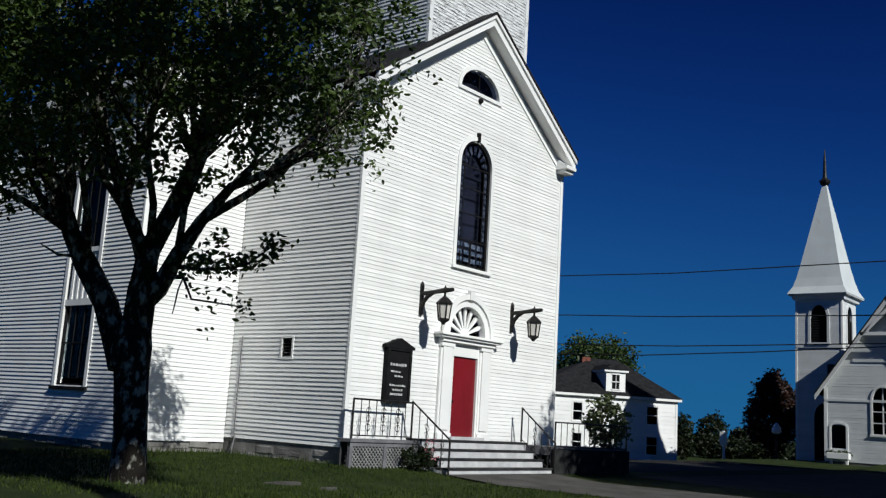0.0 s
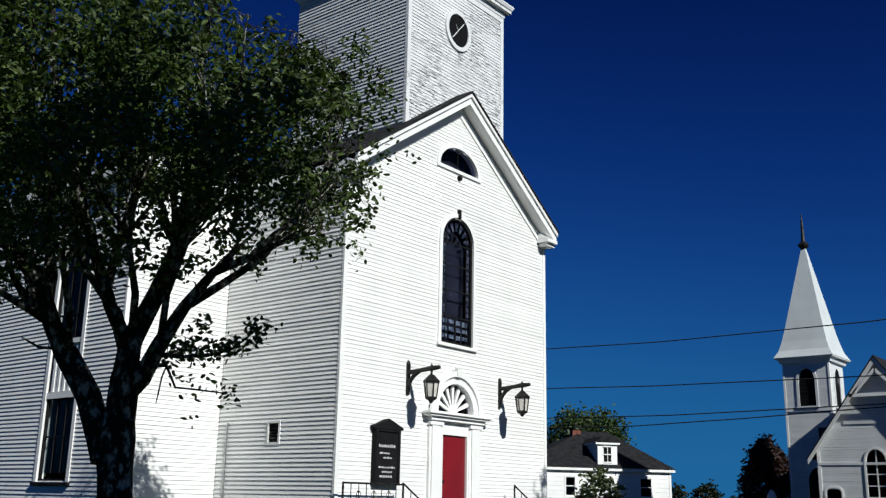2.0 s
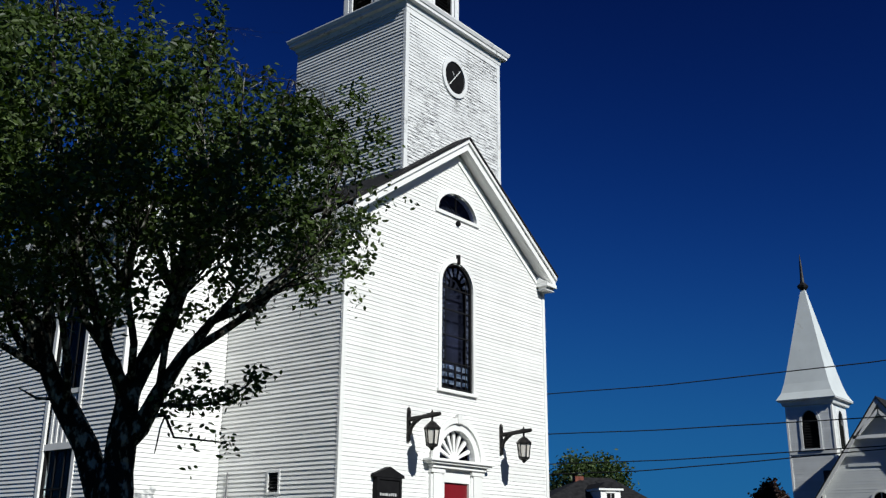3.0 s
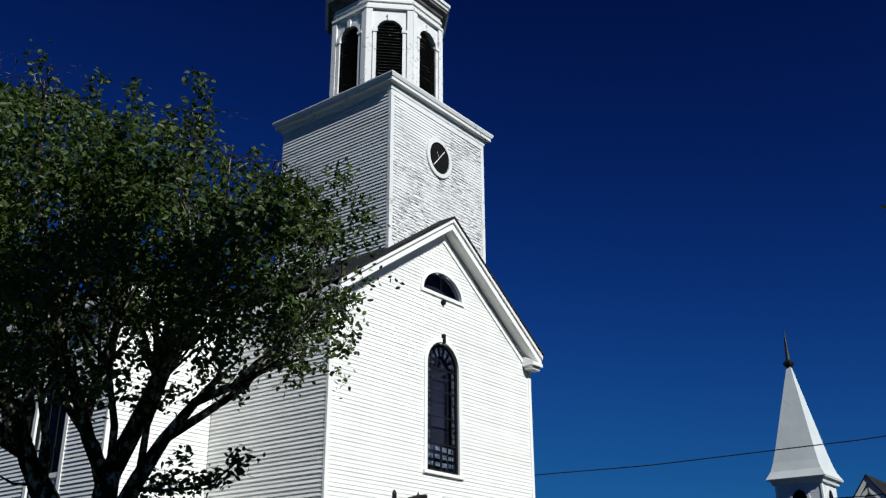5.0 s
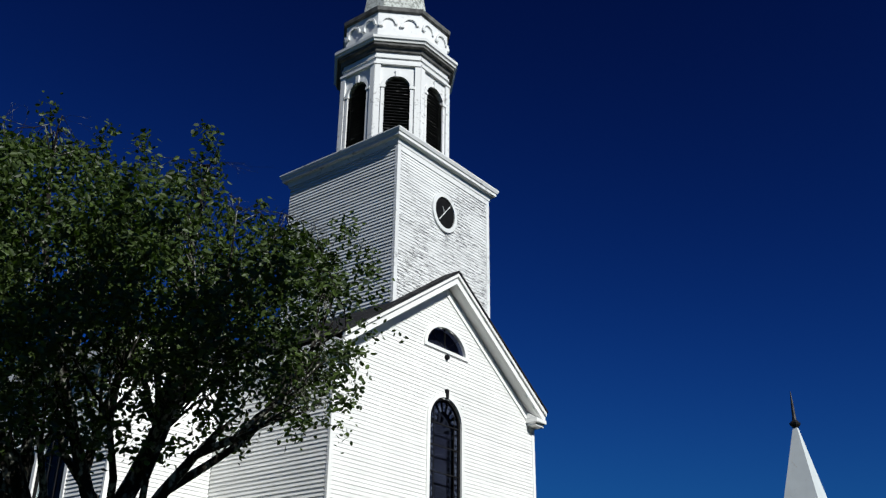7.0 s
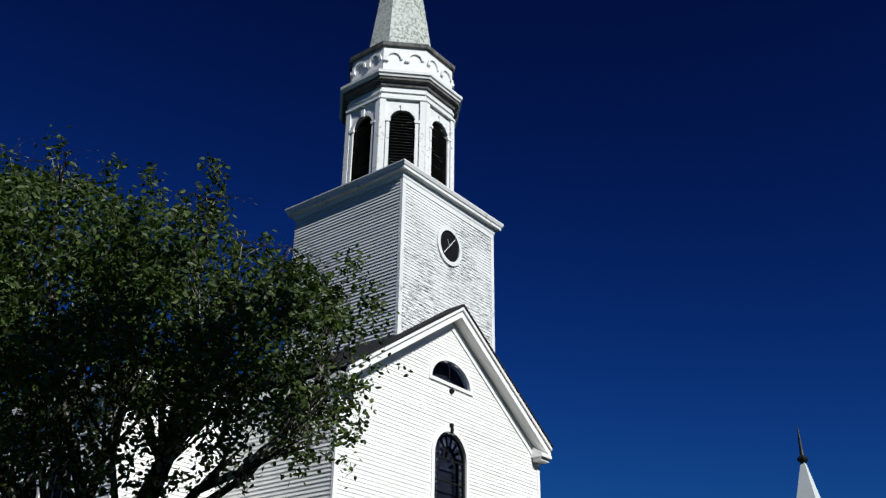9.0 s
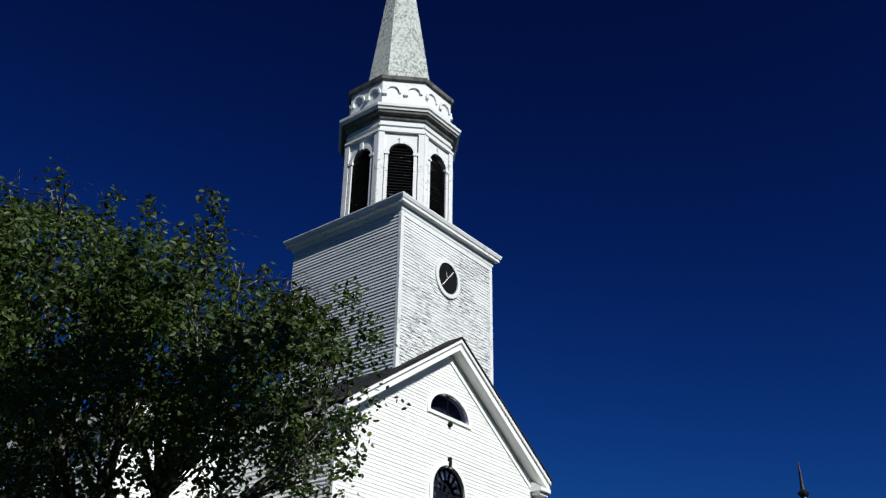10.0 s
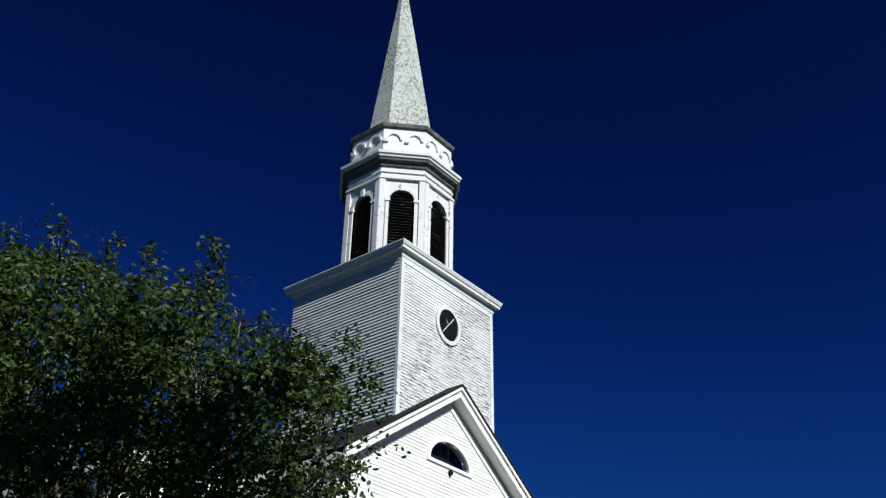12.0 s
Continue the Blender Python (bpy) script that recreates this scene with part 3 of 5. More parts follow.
sill_box(FRONT, g, DC - 0.60, DC + 0.60, 3.06, 3.42, 0.0, 0.06)
sill_box(FRONT, g, DC - 0.60, DC - 0.53, 0.9, 3.06, -0.10, 0.07)
sill_box(FRONT, g, DC + 0.53, DC + 0.60, 0.9, 3.06, -0.10, 0.07)
part("door_frame", g, "trim", entry)
g = Geo()
sill_box(FRONT, g, DC - 1.38, DC + 1.38, 3.56, 3.63, 0.0, 0.34)
sill_box(FRONT, g, DC - 1.32, DC + 1.32, 3.50, 3.56, 0.0, 0.28)
sill_box(FRONT, g, DC - 1.16, DC + 1.16, 3.40, 3.50, 0.0, 0.20)
soften(part("entablature", g, "trim", entry), 0.012)
door = part("door", sill_box(FRONT, Geo(), DC - 0.53, DC + 0.53, 0.93, 3.06, -0.06, 0.0), "door", entry, "plain dark red door")
g = Geo()
g.tube([FRONT.at(DC - 0.46, 1.85, 0.0), FRONT.at(DC - 0.46, 1.85, 0.06)], [0.03, 0.035], 8)
g.tube([FRONT.at(DC - 0.46, 2.05, 0.0), FRONT.at(DC - 0.46, 2.05, 0.03)], 0.025, 8)
part("door_knob", g, "iron", door)
fan = part("fanlight", FRONT.band(Geo(), arch_points(DC, 0.78, 3.62, 3.66, 20, 0.78), arch_points(DC, 1.06, 3.62, 3.66, 20, 1.06), -0.12, 0.10), "trim", entry, "half-round fanlight with white rays")
part("archivolt", FRONT.band(Geo(), arch_points(DC, 0.97, 3.62, 3.66, 20, 0.97), arch_points(DC, 1.12, 3.62, 3.66, 20, 1.12), 0.08, 0.16), "trim", fan)
sill_g = sill_box(FRONT, Geo(), DC - 0.09, DC + 0.09, 4.62, 4.86, 0.08, 0.19)
part("keystone", sill_g, "trim", fan)
part("pane", FRONT.slab(Geo(), arch_points(DC, 0.79, 3.63, 3.66, 20, 0.79), -0.11, -0.10), "dark_glass", fan).visible_shadow = False
for i in range(1, 8):
    a = math.pi * i / 8
    u, z = math.cos(a), math.sin(a)
    w0, w1, r0, r1 = 0.026, 0.056, 0.16, 0.72
    pts = [(DC + r * u + w * z, 3.66 + r * z - w * u) for r, w in ((r0, w0), (r1, w1), (r1 + 0.05, 0.0), (r1, -w1), (r0, -w0))]
    part("ray", FRONT.slab(Geo(), pts, -0.09, -0.03), "trim", fan)
part("hub", FRONT.slab(Geo(), arch_points(DC, 0.20, 3.62, 3.66, 12, 0.20), -0.09, -0.02), "trim", fan)

# ---- tower ----
TX0, TX1, TY0, TY1 = C - TH, C + TH, TC - TH, TC + TH
TF = Face((0, TY0, 0), (1, 0, 0), (0, -1, 0))
TL = Face((TX0, 0, 0), (0, 1, 0), (-1, 0, 0))
TR = Face((TX1, 0, 0), (0, 1, 0), (1, 0, 0))
TB = Face((0, TY1, 0), (1, 0, 0), (0, 1, 0))
ZC, ZT = 16.895, 16.50


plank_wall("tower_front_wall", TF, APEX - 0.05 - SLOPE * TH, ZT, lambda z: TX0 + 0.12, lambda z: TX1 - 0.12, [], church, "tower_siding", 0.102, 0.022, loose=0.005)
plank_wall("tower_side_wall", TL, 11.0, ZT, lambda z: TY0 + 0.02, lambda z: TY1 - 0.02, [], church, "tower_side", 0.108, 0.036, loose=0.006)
plank_wall("tower_far_wall", TR, 11.0, ZT, lambda z: TY0 + 0.02, lambda z: TY1 - 0.02, [], church, "tower_siding", 0.27)
plank_wall("tower_rear_wall", TB, 11.0, ZT, lambda z: TX0 + 0.02, lambda z: TX1 - 0.02, [], church, "tower_siding", 0.27)
for u0, u1 in ((TX0 - 0.03, TX0 + 0.12), (TX1 - 0.12, TX1 + 0.03)):
    part("tower_corner_board", sill_box(TF, Geo(), u0, u1, 11.2, ZT, -0.08, 0.03), "old_trim", church)
g = Geo()
sill_box(TF, g, TX0, TX1, ZT - 0.20, ZT, 0.0, 0.035)
part("tower_frieze", g, "old_trim", church)
part("tower_frieze", sill_box(TR, Geo(), TY0 + 0.02, TY1, ZT - 0.52, ZT, 0.0, 0.04), "old_trim", church)


def square_ring(h, z):
    return [(C - h, TC - h, z), (C + h, TC - h, z), (C + h, TC + h, z), (C - h, TC + h, z)]


g = Geo()
g.rings([square_ring(h, z) for h, z in ((TH, ZT - 0.02), (TH + 0.05, ZT - 0.02), (TH + 0.07, ZT + 0.08), (TH + 0.09, ZT + 0.15), (CH - 0.07, ZT + 0.16), (CH - 0.07, ZT + 0.26), (CH - 0.04, ZT + 0.27), (CH, ZT + 0.36), (CH, ZC))])
part("tower_cornice", g, "old_trim", church)
g = Geo()
g.rings([square_ring(h, z) for h, z in ((CH - 0.02, ZC + 0.001), (CH - 0.02, ZC + 0.02), (1.7, ZC + 0.16))])
part("tower_deck", g, "shingle", church)

# round opening with a diagonal bar
clock = thing("round_window", (C, TY0, 15.06), "round dark tower window in a white ring", "window")
NR = 28
ring_in = [(C - 0.06 + 0.48 * math.cos(2 * math.pi * i / NR), 15.06 + 0.52 * math.sin(2 * math.pi * i / NR)) for i in range(NR + 1)]
ring_out = [(C - 0.06 + 0.61 * math.cos(2 * math.pi * i / NR), 15.06 + 0.65 * math.sin(2 * math.pi * i / NR)) for i in range(NR + 1)]
part("ring", TF.band(Geo(), ring_in, ring_out, -0.02, 0.075), "old_trim", clock)
part("disc", TF.slab(Geo(), ring_in[:-1], 0.02, 0.035), "void", clock)
for a, l0, l1, w in ((50, -0.40, 0.44, 0.011), (118, 0.0, 0.22, 0.006)):
    u, z = math.cos(radians(a)), math.sin(radians(a))
    pts = [(C - 0.06 + l * u + s * w * z, 15.06 + l * z - s * w * u) for l, s in ((l0, -1), (l1, -1), (l1, 1), (l0, 1))]
    part("bar", TF.slab(Geo(), pts, 0.036, 0.05), "old_trim", clock)


# ---- octagonal belfry and spire ----
def octa(a, z):
    r = a / math.cos(math.pi / 8)
    return [(C + r * math.cos(math.pi / 8 + k * math.pi / 4), TC + r * math.sin(math.pi / 8 + k * math.pi / 4), z) for k in range(8)]


belfry = thing("belfry", (C, TC, ZC), "white octagonal belfry with louvred arched openings and a flaking spire", "belfry")
A0, Z0B, Z1B = 1.775, ZC - 0.1, 20.95
half = A0 * math.tan(math.pi / 8)
for k in range(8):
    a = k * math.pi / 4
    n = Vector((math.cos(a), math.sin(a), 0))
    u = Vector((-n.y, n.x, 0))
    f = Face(Vector((C, TC, 0)) + n * A0, u, n)
    g = Geo()
    hole = [(0.0, 0.42, 17.2, 19.50, 0.42)]
    nz = 60
    for i in range(nz):
        za = Z0B + (Z1B - Z0B) * i / nz
        zb_ = Z0B + (Z1B - Z0B) * (i + 1) / nz
        lo, hi = spans(za + 0.003, lambda z: -half, lambda z: half, hole), spans(zb_ - 0.003, lambda z: -half, lambda z: half, hole)
        if len(lo) != len(hi):
            lo = hi = spans((za + zb_) / 2, lambda z: -half, lambda z: half, hole)
        for (p, q), (p2, q2) in zip(lo, hi):
            f.slab(g, [(p, za), (q, za), (q2, zb_), (p2, zb_)], -0.14, 0.0)
    side = part("belfry_wall", g, "old_trim", belfry)
    g = Geo()
    for s in (-1, 1):
        u0, u1 = sorted((s * (half + 0.02), s * (half - 0.17)))
        sill_box(f, g, u0, u1, Z0B, 20.35, -0.02, 0.07)
    part("pilaster", g, "old_trim", side)
    part("arch_trim", f.band(Geo(), arch_points(0, 0.42, 17.2, 19.50, 14), arch_points(0, 0.53, 17.2, 19.50, 14), -0.1, 0.05), "old_trim", side)
    g = Geo()
    part("keystone", sill_box(f, g, -0.07, 0.07, 19.88, 20.16, 0.0, 0.085), "old_trim", side)
    for s in (-1, 1):
        part("impost", sill_box(f, Geo(), s * 0.48 - 0.09, s * 0.48 + 0.09, 19.44, 19.54, 0.0, 0.08), "old_trim", side)
    g = Geo()
    sill_box(f, g, -half - 0.02, half + 0.02, 20.33, 20.42, -0.02, 0.10)
    sill_box(f, g, -half - 0.0, half + 0.0, 20.62, 20.70, -0.02, 0.05)
    part("moulding", g, "old_trim", side)
    if k in (3, 4, 5, 6):
        rng = random.Random(k)
        for i in range(24):
            z = 17.25 + i * 0.112
            h = 0.42 if z < 19.5 else math.sqrt(max(0.0, 0.42 ** 2 - (z - 19.5 + 0.03) ** 2))
            if h < 0.06:
                break
            t = rng.uniform(-0.012, 0.012)
            g = Geo()
            g.loft([f.at(-h, z - t, -0.03), f.at(-h, z - t + 0.016, -0.03), f.at(-h, z - t + 0.095, -0.13), f.at(-h, z - t + 0.08, -0.13)],
                   [f.at(h, z + t, -0.03), f.at(h, z + t + 0.016, -0.03), f.at(h, z + t + 0.095, -0.13), f.at(h, z + t + 0.08, -0.13)])
            part("louver", g, "louver", side)
# added dark drum: blocks the sky and stands in for the belfry's inner shade
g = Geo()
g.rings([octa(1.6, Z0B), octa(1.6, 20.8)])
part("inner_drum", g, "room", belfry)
# dark tone covers both a dark frieze and the shadow below the cornice
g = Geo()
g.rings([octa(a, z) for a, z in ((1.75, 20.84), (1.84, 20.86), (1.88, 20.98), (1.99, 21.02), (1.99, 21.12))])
part("bed_moulding", g, "dark_moulding", belfry, "dark moulding with the cornice's shadow put into its colour")
g = Geo()
g.rings([octa(a, z) for a, z in ((1.9, 21.12), (2.03, 21.122), (2.05, 21.18), (2.10, 21.22), (2.11, 21.32), (2.05, 21.36), (1.70, 21.42))])
part("belfry_cornice", g, "old_trim", belfry)
g = Geo()
g.rings([octa(1.75, 21.38), octa(1.75, 22.56)])
drum = part("drum", g, "old_trim", belfry)
half2 = 1.75 * math.tan(math.pi / 8)
for k in range(8):
    a = k * math.pi / 4
    n = Vector((math.cos(a), math.sin(a), 0))
    f = Face(Vector((C, TC, 0)) + n * 1.75, Vector((-n.y, n.x, 0)), n)
    for uc in (-0.36, 0.36):
        g = f.band(Geo(), [(uc - 0.22 * math.cos(math.pi * i / 8), 22.02 + 0.25 * math.sin(math.pi * i / 8)) for i in range(9)],
                   [(uc - 0.30 * math.cos(math.pi * i / 8), 22.02 + 0.34 * math.sin(math.pi * i / 8)) for i in range(9)], -0.01, 0.06)
        sill_box(f, g, uc - 0.33, uc - 0.19, 21.92, 22.02, -0.01, 0.08)
        part("arch_moulding", g, "old_trim", drum)
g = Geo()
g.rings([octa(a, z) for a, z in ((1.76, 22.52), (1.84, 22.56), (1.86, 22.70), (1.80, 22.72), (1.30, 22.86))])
part("drum_cap", g, "dark_moulding", belfry)
g = Geo()
g.rings([[(x + s * 0.667, y - s * 0.745, z) for x, y, z in octa(a, h)] for a, h, s in ((1.19, 22.80, -0.06), (1.16, 23.1, -0.07), (0.69, 26.8, -0.12), (0.05, 31.7, -0.20))])
part("spire", g, "spire", belfry, "tall octagonal spire with flaking pale paint")

# ---- steps, deck and railings ----
SX0, SX1 = 2.25, 6.85
steps = thing("entrance_steps", (C, -1.0, -0.05), "grey painted wooden steps up to the red door", "steps")
tops = [0.85, 0.635, 0.42, 0.205]
ys = [-0.50, -0.80, -1.10, -1.40]
for i, (z, y) in enumerate(zip(tops, ys)):
    part("riser", Geo().box(SX0, SX1, y, y + 0.03 if i else -0.0, -0.12 if i == 3 else z - 0.25, z - 0.045), "step", steps)
    soften(part("tread", Geo().box(SX0 - 0.03, SX1 + 0.03, y - 0.035, (ys[i - 1] + 0.04) if i else 0.0, z - 0.045, z), "tread", steps), 0.008)
part("stringer", Geo().box(SX0 - 0.02, SX0 + 0.02, -1.38, 0.0, -0.15, 0.2), "step", steps)
part("sill_step", Geo().box(C - 0.72, C + 0.72, -0.24, 0.0, 0.851, 0.93), "step", steps)

deck = thing("side_deck", (1.1, -0.2, 0.1), "narrow grey deck with lattice skirt beside the steps", "deck")
part("deck_top", Geo().box(-0.20, SX0 - 0.03, -0.47, -0.03, 0.73, 0.80), "lattice", deck)
for x in (-0.18, 0.98, 2.10):
    part("skirt_post", Geo().box(x, x + 0.10, -0.44, -0.36, 0.02, 0.73), "lattice", deck)
part("skirt_rail", Geo().box(-0.18, 2.2, -0.435, -0.37, 0.63, 0.73), "lattice", deck)
part("skirt_rail", Geo().box(-0.18, 2.2, -0.435, -0.37, 0.02, 0.12), "lattice", deck)
# dark panel in place of the shaded hollow under the deck
part("dark_back", Geo().box(-0.17, 2.2, -0.12, -0.10, 0.0, 0.72), "room", deck)
for x0, x1 in ((-0.08, 0.98), (1.08, 2.10)):
    for s in (-1, 1):
        k = 0
        while k * 0.115 < (x1 - x0) + 0.51:
            o = k * 0.115
            a, b = (x0 + o - 0.51, x0 + o) if s > 0 else (x0 + o, x0 + o - 0.51)
            za, zb_ = 0.12, 0.63
            t0, t1 = 0.0, 1.0
            if abs(b - a) > 0:
                for lim in (x0, x1):
                    t = (lim - a) / (b - a)
                    if 0 < t < 1:
                        inside0 = x0 <= a <= x1
                        if inside0:
                            t1 = min(t1, t)
                        else:
                            t0 = max(t0, t) if not (x0 <= b <= x1) or True else t0
            pa, pb = a + (b - a) * t0, a + (b - a) * t1
            if t1 > t0 and x0 - 0.01 <= min(pa, pb) and max(pa, pb) <= x1 + 0.01:
                z0_, z1_ = za + (zb_ - za) * t0, za + (zb_ - za) * t1
                y = -0.41 + 0.012 * s
                g = Geo()
                g.loft([(pa - 0.018, y, z0_), (pa + 0.018, y, z0_), (pa + 0.018, y + 0.01, z0_), (pa - 0.018, y + 0.01, z0_)],
                       [(pb - 0.018, y, z1_), (pb + 0.018, y, z1_), (pb + 0.018, y + 0.01, z1_), (pb - 0.018, y + 0.01, z1_)])
                part("lattice_slat", g, "slat", deck)
            k += 1


def railing(a, b, name, label, height=0.92, spacing=0.24, fancy=2, posts=(True, True)):
    """Wrought iron railing from foot a to foot b, with twisted ornaments on every few bars."""
    a, b = Vector(a), Vector(b)
    r = thing(name, a, label, "railing", "railings at the church door")
    up = Vector((0, 0, height))
    part("top_rail", Geo().tube([a + up, b + up], 0.022, 8), "iron", r)
    part("bottom_rail", Geo().tube([a + up * 0.09, b + up * 0.09], 0.014, 6), "iron", r)
    for p, on in ((a, posts[0]), (b, posts[1])):
        if on:
            part("post", Geo().tube([p, p + up * 1.0, p + up * 1.03], [0.026, 0.026, 0.012], 8), "iron", r)
    n = max(2, int((b - a).length / spacing))
    side = (b - a).normalized()
    for i in range(1, n):
        p = a.lerp(b, i / n)
        g = Geo().tube([p + up * 0.09, p + up], 0.012, 5)
        if i % fancy == 0:
            for z, w in ((0.30, 0.085), (0.52, 0.06), (0.72, 0.075)):
                for s in (-1, 1):
                    m = p + up * z
                    g.tube([m - up * 0.10, m + side * s * w * 0.8 - up * 0.04, m + side * s * w + up * 0.03, m + side * s * w * 0.35 + up * 0.09, m + up * 0.02], 0.009, 4)
        part("baluster", g, "iron", r)
    return r


railing((-0.14, -0.42, 0.80), (SX0 - 0.30, -0.42, 0.80), "iron_railing", "black wrought iron railing with scrolled bars on the deck")
railing((SX0 - 0.30, -0.42, 0.80), (SX0 - 0.05, -1.46, -0.07), "stair_rail", "black wrought iron handrail sloping down the steps", 0.95)
railing((SX1 - 0.12, -0.42, 0.86), (SX1 + 0.05, -1.46, -0.07), "stair_rail", "black wrought iron handrail sloping down the steps", 0.95)


# ---- wall lanterns ----
def wall_lantern():
    """Scrolled iron bracket with a hanging glass lantern, its wall plate at the origin."""
    r = thing("wall_lantern", (0, 0, 0), "black iron bracket lantern on the white facade", "lantern", "lanterns beside the door")
    g = Geo()
    g.box(-0.055, 0.055, -0.05, 0.0, -0.62, 0.18)
    g.tube([(0, -0.02, 0.16), (0, -0.02, 0.22), (0, -0.02, 0.26)], [0.05, 0.045, 0.01], 8)
    part("wall_plate", g, "iron", r)
    g = Geo()
    g.tube([(0, -0.04, -0.06), (0, -0.45, -0.03), (0, -0.80, 0.0), (0, -1.06, 0.01)], [0.06, 0.055, 0.07, 0.05], 8)
    g.tube([(0, -0.05, -0.45), (0, -0.10, -0.28), (0, -0.22, -0.14), (0, -0.42, -0.04)], [0.05, 0.055, 0.06, 0.05], 8)
    g.tube([(0, -0.80, 0.0), (0, -0.80, 0.07), (0, -0.80, 0.13)], [0.035, 0.03, 0.008], 6)
    g.tube([(0, -0.80, -0.02), (0, -0.80, -0.22)], 0.03, 6)
    part("arm", g, "iron", r)

    def hexa(rad, z):
        return [(rad * math.cos(math.pi / 3 * k), -0.80 + rad * math.sin(math.pi / 3 * k), z - 0.06) for k in range(6)]
    g = Geo()
    g.rings([hexa(0.05, -0.10), hexa(0.12, -0.16), hexa(0.215, -0.26), hexa(0.215, -0.30), hexa(0.18, -0.31)])
    part("cap", g, "iron", r)
    g = Geo()
    g.rings([hexa(0.17, -0.31), hexa(0.125, -0.68)])
    part("glass", g, "frost", r)
    g = Geo()
    for k in range(6):
        a = math.pi / 3 * k
        g.tube([(0.185 * math.cos(a), -0.80 + 0.185 * math.sin(a), -0.36), (0.138 * math.cos(a), -0.80 + 0.138 * math.sin(a), -0.75)], 0.016, 5)
    g.rings([hexa(0.15, -0.66), hexa(0.15, -0.71), hexa(0.07, -0.76), hexa(0.03, -0.82)])
    part("cage", g, "iron", r)
    return r


lamp = wall_lantern()
lamp.location = (2.46, -0.02, 4.60)
copy_thing(lamp, pose(6.53, -0.02, 4.58))

# ---- notice board ----
board = thing("notice_board", (1.65, -0.05, 1.7), "black gabled notice board with white lettering", "sign")
part("cabinet", Geo().box(1.20, 2.10, -0.14, -0.02, 1.70, 3.06), "black", board)
g = Geo()
g.loft([(1.12, -0.18, 3.04), (2.18, -0.18, 3.04), (2.18, -0.18, 3.10), (1.65, -0.18, 3.30), (1.12, -0.18, 3.10)], [(1.12, -0.0, 3.04), (2.18, -0.0, 3.04), (2.18, -0.0, 3.10), (1.65, -0.0, 3.30), (1.12, -0.0, 3.10)])
part("pediment", g, "black", board)
part("frame", Face((0, -0.14, 0), (1, 0, 0), (0, -1, 0)).band(Geo(), [(1.28, 1.78), (1.28, 2.98), (2.02, 2.98), (2.02, 1.78), (1.28, 1.78)], [(1.20, 1.70), (1.20, 3.06), (2.10, 3.06), (2.10, 1.70), (1.20, 1.70)], 0.0, 0.03), "black", board)
BF = Face((0, -0.142, 0), (1, 0, 0), (0, -1, 0))
for z, u0, u1, h in ((2.60, 1.33, 1.97, 0.075), (2.44, 1.36, 1.74, 0.05), (2.33, 1.50, 1.80, 0.05), (2.10, 1.34, 1.92, 0.055), (1.99, 1.46, 1.82, 0.055), (1.88, 1.38, 1.84, 0.055)):
    u = u0
    rng = random.Random(int(z * 100))
    while u < u1 - 0.03:
        w = rng.uniform(0.03, 0.13)
        part("lettering_bar", sill_box(BF, Geo(), u, min(u + w, u1), z, z + h * rng.uniform(0.6, 0.95), 0.0, 0.006), "letters", board)
        u += w + 0.025


